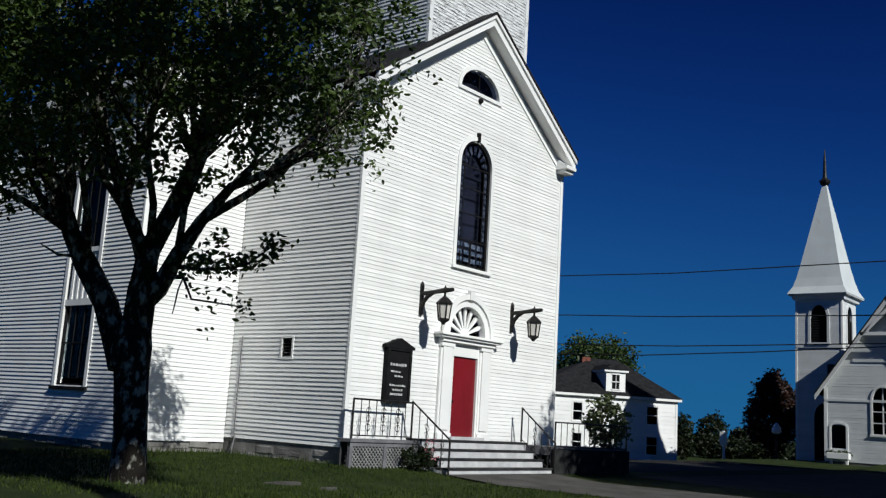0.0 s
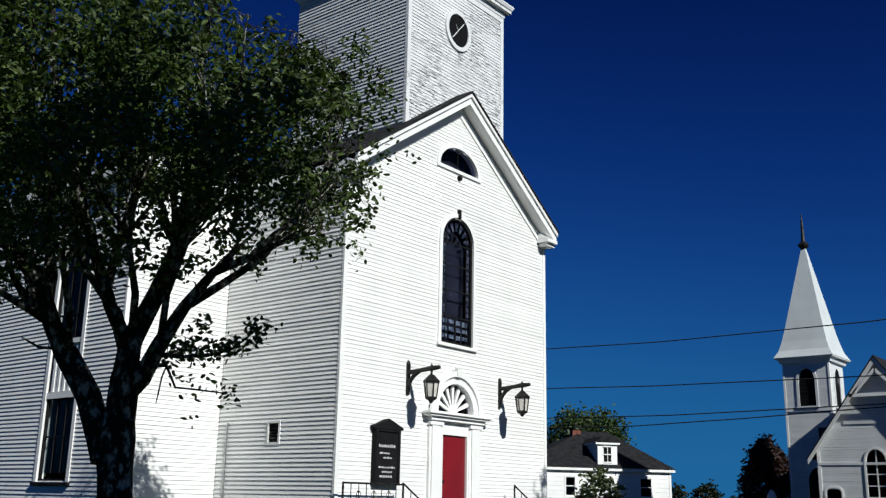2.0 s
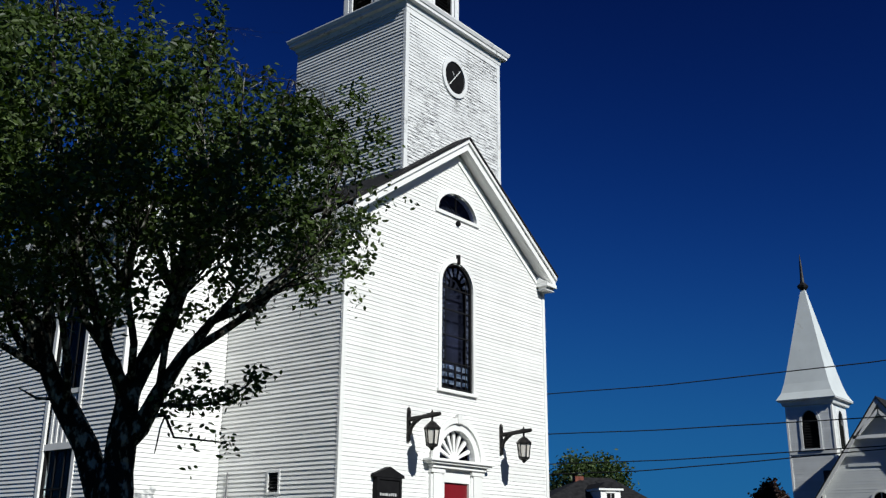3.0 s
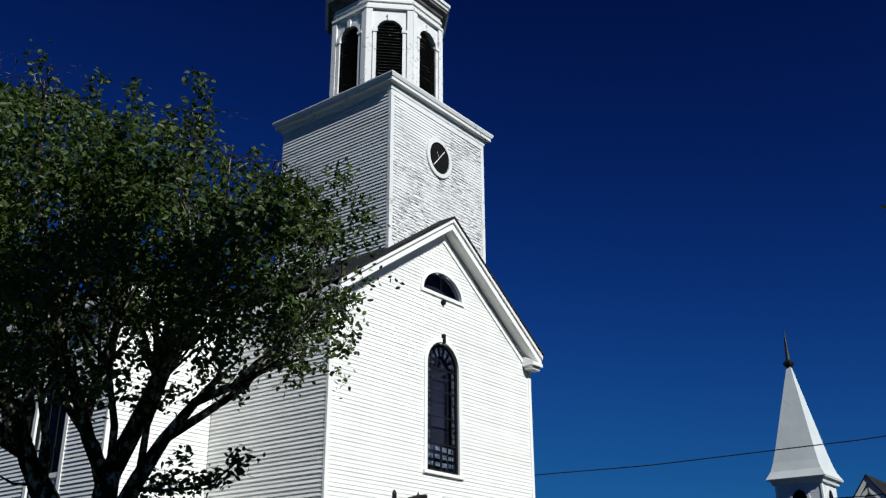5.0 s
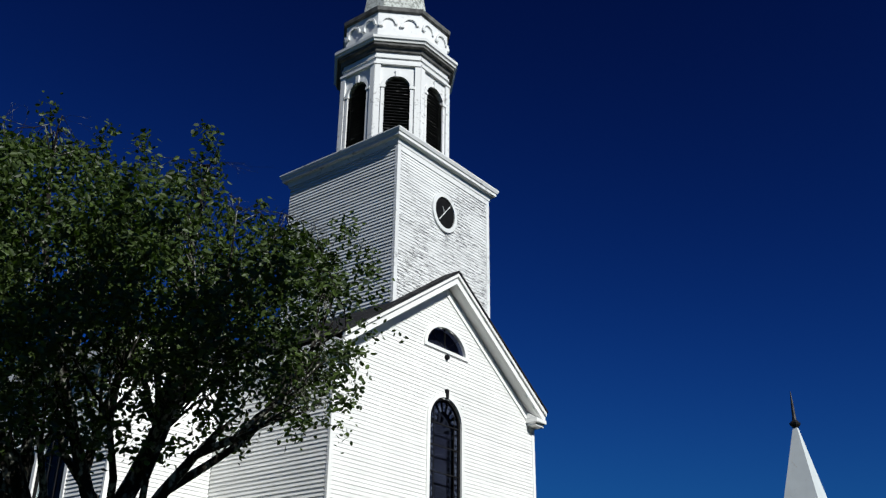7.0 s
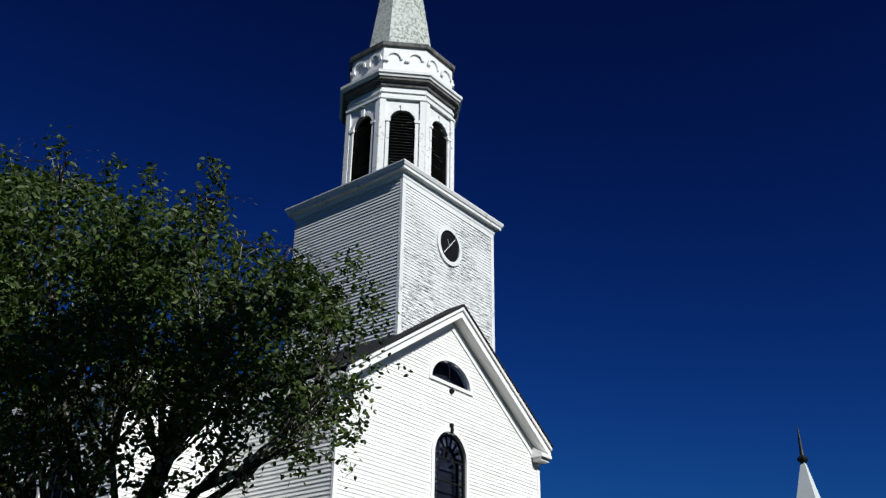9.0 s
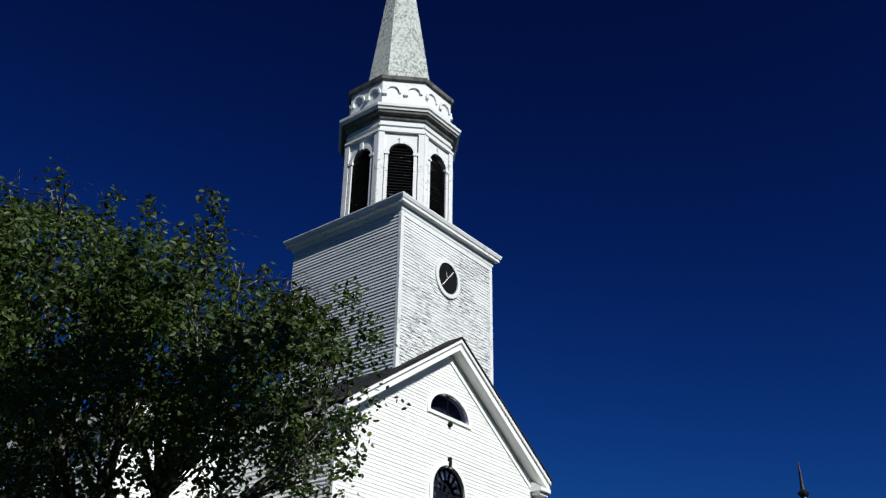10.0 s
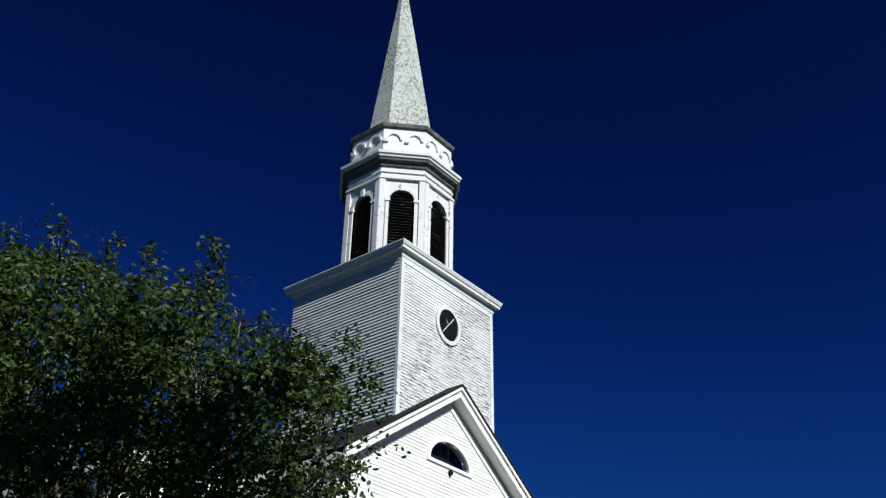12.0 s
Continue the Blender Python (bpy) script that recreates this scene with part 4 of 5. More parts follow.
# ---- trees ----
def leafy(name, at, label, height, crown_z, spread, trunk_r, leaves, leaf_size, mat="leaf", seed=1, limbs=None, category="tree", flat=1.0, top=None):
    """A tree: tapered trunk, limbs that fork, twigs, and loose leaves about the twig ends."""
    rng = random.Random(seed)
    at = Vector(at)
    t = thing(name, at, label, category)
    ends = []
    trunk = Geo()

    def grow(wood, p, d, length, rad, depth):
        n = 4
        pts, rr = [p.copy()], [rad]
        q = p.copy()
        for i in range(n):
            d = (d + Vector((rng.uniform(-0.25, 0.25), rng.uniform(-0.25, 0.25), rng.uniform(-0.10, 0.22)))).normalized()
            if top is not None and q.z > top(q) - 0.35:
                d = Vector((d.x, d.y, -0.3)).normalized()
            if top is not None and (q - TB0).dot(RT) * 15.9 / (15.9 + (q - TB0).dot(DP)) > 3.1:
                d = (d - RT * 0.9).normalized()
            q = q + d * (length / n)
            pts.append(q.copy())
            rr.append(rad * (1 - 0.55 * (i + 1) / n))
        wood.tube(pts, rr, 7 if depth < 2 else 4, 0.25 if depth < 2 else 0)
        if depth >= 2:
            ends.extend(pts[1:])
        if depth < 4 and length > 0.35:
            for k in range(rng.choice((2, 3)) if depth < 3 else 2):
                base = pts[rng.choice((2, 3, 4))]
                nd = (d + Vector((rng.uniform(-1, 1), rng.uniform(-1, 1), rng.uniform(-0.35, 0.7))) * 0.9).normalized()
                grow(wood, base, nd, length * rng.uniform(0.55, 0.8), rad * 0.42, depth + 1)

    if limbs is None:
        trunk.tube([at - Vector((0, 0, 0.3)), at + Vector((0, 0, 0.15)), at + Vector((0.05, 0, crown_z * 0.6)), at + Vector((0, 0.05, crown_z))], [trunk_r * 1.5, trunk_r * 1.1, trunk_r * 0.9, trunk_r * 0.75], 10, 0.2)
        for k in range(7):
            a = 2 * math.pi * k / 7 + rng.uniform(-0.3, 0.3)
            tilt = rng.uniform(0.25, 1.0)
            d = Vector((math.cos(a) * tilt, math.sin(a) * tilt, 1.0)).normalized()
            wood = Geo()
            grow(wood, at + Vector((0, 0, crown_z * rng.uniform(0.75, 1.0))), d, min((height - crown_z) * 0.42, spread * 0.62), trunk_r * 0.45, 0)
            part("limb", wood, "bark", t, smooth=True)
    else:
        for pts, rr, kids in limbs:
            wood = trunk if kids < 0 else Geo()
            wood.tube(pts, rr, 10, 0.22)
            for k in range(max(0, kids)):
                i = rng.randrange(max(1, len(pts) // 2), len(pts))
                d = (pts[i] - pts[i - 1]).normalized()
                nd = (d + Vector((rng.uniform(-1, 1), rng.uniform(-1, 1), rng.uniform(-0.3, 0.9))) * 0.75).normalized()
                grow(wood, pts[i], nd, rng.uniform(0.9, 1.6), rr[i] * 0.6, 1)
            if kids >= 0:
                part("limb", wood, "bark", t, smooth=True)
    part("trunk", trunk, "bark", t, smooth=True)
    return t, ends, rng


def leaf_mesh(centres, size, rng, per, spread, keep=lambda p: True):
    g_v, g_f = [], []
    for c in centres:
        if not keep(c):
            continue
        for _ in range(per):
            p = c + Vector((rng.gauss(0, spread), rng.gauss(0, spread), rng.gauss(0, spread * 0.8)))
            a = Vector((rng.uniform(-1, 1), rng.uniform(-1, 1), rng.uniform(-0.9, 0.35))).normalized()
            b = a.cross(Vector((rng.uniform(-1, 1), rng.uniform(-1, 1), rng.uniform(-1, 1)))).normalized()
            nrm = a.cross(b)
            s = size * rng.uniform(0.6, 1.25)
            n = len(g_v)
            lift = nrm * s * 0.07
            g_v += [p, p + a * s * 0.28 + b * s * 0.27 + lift, p + a * s * 0.68 + b * s * 0.24 + lift, p + a * s, p + a * s * 0.68 - b * s * 0.24 + lift, p + a * s * 0.28 - b * s * 0.27 + lift]
            g_f += [(n, n + 1, n + 2, n + 3), (n, n + 3, n + 4, n + 5)]
    me = bpy.data.meshes.new("crown")
    me.from_pydata([tuple(v) for v in g_v], [], g_f)
    return me


def plain_tree(name, at, label, height, crown_z, spread, trunk_r, clumps, per, leaf_size, mat, seed, squash=0.8, groupname=""):
    t, ends, rng = leafy(name, at, label, height, crown_z, spread, trunk_r, 0, leaf_size, mat, seed)
    at = Vector(at)
    mid = at + Vector((0, 0, (height + crown_z) / 2))
    hz = (height - crown_z) / 2
    cs = []
    while len(cs) < clumps:
        v = Vector((rng.gauss(0, 1), rng.gauss(0, 1), rng.gauss(0, 1))).normalized() * rng.uniform(0.35, 1.0) ** 0.5
        lump = 0.78 + 0.38 * noise.noise(v * 1.9 + Vector((seed * 3.1, 0, 0)))
        p = mid + Vector((v.x * spread * lump, v.y * spread * lump, v.z * hz * lump * 1.15))
        if noise.noise(p * (2.2 / max(1.0, spread * 0.4)) + Vector((0, seed, 0))) > -0.22:
            cs.append(p)
    me = leaf_mesh(cs, leaf_size, rng, per, spread * 0.07)
    tagged(part("crown", me, mat, t), kind="stuff")
    if groupname:
        tagged(t, group=groupname)
    return t


# the lichened tree before the nave: limbs placed to fit the camera's view (right, up, towards the church)
TB0 = Vector((-7.5, -2.95, 0.0))
RT, DP = Vector((0.634, -0.773, 0)), Vector((0.773, 0.634, 0))


def tp(a, z, d=0.0):
    return TB0 + RT * a + DP * d + Vector((0, 0, z))


def limb(pts, rr, kids):
    return ([tp(*p) for p in pts], rr, kids)


limbs = [
    limb([(-0.02, -0.4), (-0.04, 0.0), (-0.09, 0.87), (-0.17, 1.69), (-0.24, 2.2), (-0.24, 2.6)], [0.38, 0.32, 0.265, 0.28, 0.31, 0.26], -1),
    limb([(-0.34, 1.9), (-0.46, 2.16, 0.05), (-0.74, 2.88, 0.1), (-1.14, 3.49, 0.1), (-1.45, 3.98, 0.1), (-1.76, 4.81, 0.0), (-2.26, 5.25, -0.1), (-2.84, 6.03, -0.3), (-3.4, 7.0, -0.5)], [0.22, 0.21, 0.19, 0.175, 0.15, 0.12, 0.10, 0.08, 0.05], 10),
    limb([(-1.45, 4.0, 0.1), (-1.75, 4.2, -0.2), (-2.13, 4.41, -0.4), (-2.66, 4.6, -0.7), (-3.3, 5.0, -0.9)], [0.08, 0.07, 0.055, 0.045, 0.03], 3),
    limb([(-1.6, 4.4, 0.1), (-1.7, 5.2, 0.3), (-1.9, 6.2, 0.4), (-2.0, 7.4, 0.3)], [0.11, 0.09, 0.07, 0.04], 7),
    limb([(-0.20, 2.3), (-0.16, 3.14), (-0.12, 3.77), (0.19, 4.54, 0.1), (0.44, 5.32, 0.1), (0.56, 6.12, 0.0), (0.7, 7.2, -0.1), (0.6, 8.6, 0.0), (0.7, 10.2, 0.0)], [0.25, 0.22, 0.18, 0.14, 0.12, 0.10, 0.08, 0.055, 0.025], 12),
    limb([(-0.10, 2.95), (0.10, 3.15), (0.39, 3.66, -0.2), (0.78, 4.23, -0.4), (1.24, 4.76, -0.6), (1.86, 4.97, -0.8), (2.2, 5.3, -0.9), (2.6, 5.6, -0.9)], [0.17, 0.15, 0.125, 0.10, 0.075, 0.06, 0.045, 0.025], 8),
    limb([(0.78, 4.23, -0.4), (1.25, 4.66, -0.1), (1.84, 5.2, 0.2), (2.3, 5.9, 0.2), (2.8, 6.7, 0.1), (3.1, 7.5, 0.0)], [0.085, 0.07, 0.06, 0.05, 0.035, 0.02], 11),
    limb([(-0.16, 3.5), (-0.40, 3.9, 0.3), (-0.62, 4.3, 0.6), (-0.89, 4.6, 0.8), (-0.76, 5.4, 0.7), (-0.5, 6.4, 0.6), (-0.4, 7.6, 0.4), (-0.6, 9.2, 0.2)], [0.13, 0.12, 0.10, 0.09, 0.08, 0.06, 0.045, 0.025], 11),
    limb([(-0.14, 3.6), (-0.35, 4.2, -0.5), (-0.6, 5.2, -1.0), (-0.9, 6.4, -1.4), (-1.3, 7.8, -1.5), (-1.6, 9.6, -1.2)], [0.12, 0.10, 0.085, 0.065, 0.05, 0.025], 11),
    limb([(0.2, 4.54, 0.1), (0.7, 5.3, -0.6), (1.2, 6.2, -1.0), (1.8, 7.2, -1.0), (2.1, 8.4, -0.6)], [0.10, 0.085, 0.07, 0.05, 0.025], 11),
    limb([(0.44, 5.32, 0.1), (0.9, 6.2, 0.3), (1.5, 7.2, 0.4), (2.2, 8.2, 0.3)], [0.09, 0.07, 0.05, 0.025], 9),
    limb([(0.06, 3.2), (0.35, 3.30, -0.3), (0.61, 3.29, -0.5), (0.80, 2.95, -0.6), (1.1, 2.92, -0.7), (1.6, 2.86, -0.8)], [0.035, 0.028, 0.022, 0.018, 0.014, 0.008], 0),
    limb([(0.61, 3.29, -0.5), (0.55, 3.1, -0.5), (0.52, 2.85, -0.5), (0.50, 2.72, -0.5)], [0.015, 0.013, 0.011, 0.008], 0),
    limb([(0.30, 3.5, -0.1), (0.60, 3.47, -0.4), (0.84, 3.42, -0.6), (1.4, 3.42, -0.9), (1.71, 3.5, -1.0), (2.15, 3.85, -1.1)], [0.045, 0.038, 0.03, 0.024, 0.018, 0.01], 0),
    limb([(0.39, 3.66, -0.2), (0.55, 4.4, -0.6), (0.85, 5.1, -0.9), (1.1, 5.9, -1.0)], [0.06, 0.05, 0.04, 0.025], 6),
    limb([(-0.6, 4.3, 0.5), (-1.0, 4.9, 0.1), (-1.2, 5.6, -0.2), (-1.1, 6.4, -0.4)], [0.07, 0.06, 0.045, 0.025], 6),
    limb([(-1.14, 3.49, 0.1), (-1.0, 4.1, -0.4), (-1.05, 4.8, -0.8), (-1.3, 5.6, -1.1)], [0.07, 0.06, 0.045, 0.025], 6),
    limb([(-0.12, 3.77), (0.05, 4.4, -0.6), (0.0, 5.1, -1.0), (0.15, 5.9, -1.3)], [0.07, 0.06, 0.045, 0.025], 6),
    limb([(-2.0, 5.05, -0.05), (-2.5, 4.95, -0.6), (-3.0, 5.1, -1.0)], [0.05, 0.04, 0.02], 5),
    limb([(-1.25, 3.6, 0.0), (-1.5, 3.58, -0.2), (-1.75, 3.72, -0.3)], [0.03, 0.022, 0.01], 0),
]
# upper and lower crown outline as seen from the camera
TOP = [(-6.0, 10.4), (-3.43, 10.75), (-2.35, 10.85), (-1.28, 10.5), (-0.49, 10.2), (0.71, 10.2), (0.95, 9.9), (1.75, 9.15), (2.66, 9.0), (3.28, 8.75), (4.01, 8.0)]
LOW = [(-6.0, 4.2), (-3.0, 4.1), (-1.9, 4.4), (-1.2, 4.7), (-0.6, 4.9), (0.3, 4.7), (1.2, 4.7), (2.4, 5.2), (3.2, 5.7), (3.7, 6.4), (4.05, 7.0)]


def along(table, a):
    for (a0, z0), (a1, z1) in zip(table, table[1:]):
        if a <= a1:
            return z0 + (z1 - z0) * max(0.0, min(1.0, (a - a0) / (a1 - a0)))
    return table[-1][1]


def crown_top(p):
    r = p - TB0
    return along(TOP, r.dot(RT)) - 1.6 * (r.dot(DP) / 4.3) ** 2


def shade_height(p):
    """Height at which the sun carries p to the nave's side wall, and how far along it."""
    s = (-3.1 - p.x) / -SUN.x
    return p.z - SUN.z * s, p.y - SUN.y * s


def sunlit_gap(p):
    z, y = shade_height(p)
    return 4.0 < y < 13.0 and 0.75 + 0.35 * noise.noise(Vector((y * 1.6, 0, 3))) < z


tree, ends, rng = leafy("tree", TB0 + Vector((0, 0, ground_z(-7.5, -2.95))), "broad old lawn tree with lichened bark and dense green leaves", 11.5, 3.0, 4.3, 0.27, 0, 0.1, seed=11, limbs=limbs, top=crown_top)

centres = []
tries = 0
while len(centres) < 3350 and tries < 400000:
    tries += 1
    a, d, z = rng.uniform(-6.5, 5.0), rng.uniform(-4.2, 1.5), rng.uniform(3.6, 12.5)
    # scale by distance so the crown's edge fits the camera's view
    k = 15.9 / (15.9 + d)
    av, zv = a * k, 1.37 + (z - 1.37) * k
    if ((a + 0.9) / 5.3) ** 2 + ((d + 1.4) / 2.9) ** 2 > 1 or av > (3.25 if zv < 6.9 else 3.65) + 0.35 * noise.noise(Vector((0, d * 0.8, z * 1.7))) or av > 2.9 and rng.random() > 0.8:
        continue
    hi, lo = along(TOP, av) - 0.2, along(LOW, av) + 0.15
    if zv > hi or zv < lo:
        continue
    if zv < lo + 2.2 and rng.random() > 0.42 + 0.55 * ((zv - lo) / 2.2) ** 1.5:
        continue
    p = tp(a, z, d)
    if sunlit_gap(p):
        continue
    if noise.noise(p * 0.9) + 0.7 * noise.noise(p * 2.3) < 0.0:
        continue
    centres.append(p)
# extra clumps hidden behind the crown, added to cast shadow on the nave front
for _ in range(400):
    p = Vector((rng.uniform(-4.9, -3.6), rng.uniform(-4.2, -2.8), rng.uniform(5.8, 7.7)))
    if noise.noise(p * 1.1 + Vector((4, 0, 0))) + 0.6 * noise.noise(p * 2.6) > 0.27:
        centres.append(p)
main_leaves = leaf_mesh(centres, 0.115, rng, 14, 0.125)
tagged(part("crown", main_leaves, "leaf", tree), kind="stuff")
# sprays: upright shoots over the crown, and thin twigs hanging below it
spray = []
for a, z0, z1 in ((-2.35, 10.8, 11.5), (-1.28, 10.5, 11.0), (-3.2, 10.6, 11.1), (-0.5, 10.2, 10.75), (0.66, 10.2, 11.0), (0.78, 9.9, 10.8), (1.75, 9.0, 9.5), (3.3, 8.7, 9.15), (3.75, 8.0, 8.5)):
    for k in range(18):
        spray.append(tp(a + rng.gauss(0, 0.13) * (1.2 - k / 20), z0 - 0.2 + (z1 - z0 + 0.2) * k / 17, rng.gauss(0, 0.15)))
for a, z, r in ((3.75, 6.9, 0.22), (3.45, 6.3, 0.2), (3.3, 5.9, 0.12), (3.1, 6.1, 0.3), (3.8, 7.6, 0.3), (2.9, 5.6, 0.15), (2.6, 5.35, 0.12)):
    for k in range(7):
        spray.append(tp(a + rng.gauss(0, r), z + rng.gauss(0, r), rng.gauss(0, 0.3)))
low = []
for (a0, z0, d0), (a1, z1, d1), n in (((0.5, 3.5, -0.3), (1.0, 3.7, -0.6), 16), ((0.9, 3.45, -0.6), (1.45, 3.5, -0.9), 12), ((1.4, 3.45, -0.9), (1.75, 3.55, -1.0), 14), ((1.7, 3.5, -1.0), (2.2, 3.9, -1.1), 18), ((1.3, 2.92, -0.7), (1.65, 2.9, -0.8), 5),
                                      ((0.8, 3.6, -0.5), (1.2, 4.0, -0.6), 8), ((0.85, 3.15, -0.6), (0.95, 3.0, -0.6), 2), ((1.1, 2.7, -0.7), (1.15, 2.65, -0.7), 1)):
    for k in range(n * 2):
        f = rng.random()
        low.append(tp(a0 + (a1 - a0) * f + rng.gauss(0, 0.06), z0 + (z1 - z0) * f + rng.gauss(0, 0.09), d0 + (d1 - d0) * f + rng.gauss(0, 0.1)))


def in_view_outline(p):
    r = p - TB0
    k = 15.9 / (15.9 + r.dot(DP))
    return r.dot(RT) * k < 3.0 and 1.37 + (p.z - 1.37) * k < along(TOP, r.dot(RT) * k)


inner = [p for p in ends if rng.random() < 0.20 and p.z > 4.6 and in_view_outline(p) and not sunlit_gap(p)]
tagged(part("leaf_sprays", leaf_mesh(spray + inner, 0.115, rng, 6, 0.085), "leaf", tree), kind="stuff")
tagged(part("low_leaf_sprays", leaf_mesh(low, 0.105, rng, 4, 0.07), "leaf", tree), kind="stuff")

# unseen trees added out of view to cast shade, then the trees beyond
plain_tree("shade_tree", (7.2, -15.4, -0.1), "tall leafy unseen tree added to shade the church steps", 13.2, 4.5, 3.5, 0.25, 2900, 9, 0.22, "far_leaf", 21, groupname="street trees")
for i, (x, y, h, cz, s) in enumerate(((12.5, -15.5, 15.0, 3.5, 5.0), (20.0, -16.0, 16.0, 3.5, 5.6), (28.5, -15.5, 15.5, 3.5, 5.6), (12.0, -24.0, 17.0, 4.0, 5.5), (24.0, -25.0, 19.0, 4.0, 6.0))):
    plain_tree("shade_tree", (x, y, -0.1), "tall leafy unseen tree added to shade the asphalt street", h, cz, s, 0.3, 3600, 9, 0.42, "far_leaf", 22 + i, groupname="street trees")
# unseen crown set near the camera to darken the trunk and left lawn
plain_tree("shade_tree", (-12.7, -19.2, -0.2), "tall leafy unseen tree added to shade the lawn tree's trunk", 16.0, 13.4, 3.2, 0.3, 1500, 9, 0.24, "far_leaf", 29, groupname="street trees")
plain_tree("red_tree", (52.2, 9.3, -0.2), "dark purple-red leaved tree beside the street", 6.5, 0.2, 2.15, 0.2, 1000, 9, 0.28, "red_leaf", 31)
plain_tree("green_tree", (66.0, 32.0, -1.0), "green tree behind the white house", 11.6, 2.0, 5.6, 0.3, 1500, 9, 0.36, "far_leaf", 32)
plain_tree("green_tree", (76.0, 24.5, -1.0), "distant green tree past the house", 4.6, 0.8, 1.9, 0.15, 330, 8, 0.28, "dark_leaf", 33)
plain_tree("green_tree", (78.0, 22.0, -1.0), "distant green tree past the house", 3.6, 0.6, 1.7, 0.15, 300, 8, 0.3, "dark_leaf", 34)
plain_tree("shrub", (61.5, 20.6, -1.0), "dark shrub beside the white house", 4.2, 0.1, 1.2, 0.08, 260, 8, 0.25, "dark_leaf", 35)
for i, (az, r, h, s) in enumerate(((15.0, 84, 3.4, 2.6), (16.6, 90, 3.0, 2.6), (18.2, 84, 3.4, 2.4), (19.6, 92, 3.2, 2.8), (21.0, 88, 3.0, 2.4), (22.4, 96, 3.4, 2.8), (24.0, 100, 3.8, 2.6), (25.6, 104, 4.4, 2.8), (27.2, 104, 4.8, 3.0))):
    plain_tree("hedge_shrub", (EX + r * math.cos(radians(az)), EY + r * math.sin(radians(az)), -0.9), "dark green hedge shrub along the far lawn", h * 0.66, 0.0, s * 0.9, 0.06, 260, 8, 0.34, "dark_leaf", 40 + i, groupname="far hedge")
plain_tree("sapling", (13.0, 0.4, -0.1), "small leafy sapling beside the church ramp", 2.7, 0.7, 1.0, 0.035, 190, 8, 0.16, "sunlit_leaf", 61)
bush = plain_tree("shrub", (1.8, -0.8, 0.0), "low shrub with small pink flowers beside the steps", 0.80, 0.05, 0.5, 0.02, 150, 8, 0.07, "dark_leaf", 62)
tagged(part("flower_cluster", leaf_mesh([Vector((1.93 + 0.012 * k, -1.0, 0.62 + 0.2 * math.sin(k * 2.1))) for k in range(22)], 0.06, random.Random(4), 5, 0.06), "blossom", bush), kind="stuff")
for x, y, w in ((-3.75, -2.3, 0.42), (-3.45, -3.2, 0.2)):
    g = Geo()
    z = ground_z(x, y)
    ring = [(x + w * math.cos(k * 0.7) * (1 + 0.2 * math.sin(k * 2)), y + 0.45 * w * math.sin(k * 0.7)) for k in range(9)]
    g.rings([[(a, b_, z - 0.05) for a, b_ in ring], [(a, b_, z + 0.045) for a, b_ in ring], [(x + (a - x) * 0.85, y + (b_ - y) * 0.85, z + 0.06) for a, b_ in ring]])
    tagged(part("flat_stone", g, "concrete"), "flat pale stone set in the lawn", "stone", "lawn stones")

# ---- ramp at the far end of the steps ----
ramp_t = thing("side_ramp", (8.5, -0.8, -0.1), "dark grey ramp and low wall beside the church steps", "ramp")
part("ramp_wall", Geo().box(SX1 + 0.10, 11.2, -1.45, -1.30, -0.25, 0.72), "dark_stone", ramp_t)
part("ramp_floor", Geo().box(SX1 + 0.08, 11.2, -1.30, -0.02, 0.55, 0.78), "lattice", ramp_t)
part("ramp_end", Geo().box(11.05, 11.2, -1.30, -0.02, -0.25, 0.55), "dark_stone", ramp_t)
railing((SX1 + 0.15, -1.38, 0.72), (11.1, -1.38, 0.72), "iron_railing", "black wrought iron railing along the ramp", 0.75, 0.3, 3)

# ---- white house behind ----
HN = Vector((-0.62, -0.785, 0)).normalized()
HU = Vector((-HN.y, HN.x, 0))
HO = Vector((54.82, 18.00, -0.97))
HF = Face(HO, HU, HN)
house = thing("house", HO, "white clapboard house with dark hipped roof and dormer", "house")
HLEN, HE, HD = 12.1, 4.74, 8.8
hfaces = [(HF, -HLEN, 0.0)]
holes = [(-2.1, 0.44, 2.85, 4.3, 0.01), (-8.25, 0.36, 2.85, 4.3, 0.01), (-2.1, 0.44, 0.5, 2.05, 0.01), (-5.85, 0.44, 0.5, 2.05, 0.01), (-8.25, 0.36, 0.5, 2.05, 0.01)]
plank_wall("house_front_wall", HF, -0.4, HE, lambda z: -HLEN, lambda z: 0.0, holes, house, "siding", 0.33, 0.02)
HS = Face(HO, -HN, HU)
plank_wall("house_end_wall", HS, -0.4, HE, lambda z: 0.02, lambda z: HD, [], house, "siding", 0.33, 0.02)
# dark block in place of the house's unlit rooms
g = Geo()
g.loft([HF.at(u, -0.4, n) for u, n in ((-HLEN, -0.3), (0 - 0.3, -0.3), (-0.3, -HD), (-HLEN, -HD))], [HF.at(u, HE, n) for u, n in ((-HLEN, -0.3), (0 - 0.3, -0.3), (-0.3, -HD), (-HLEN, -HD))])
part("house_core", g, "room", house)
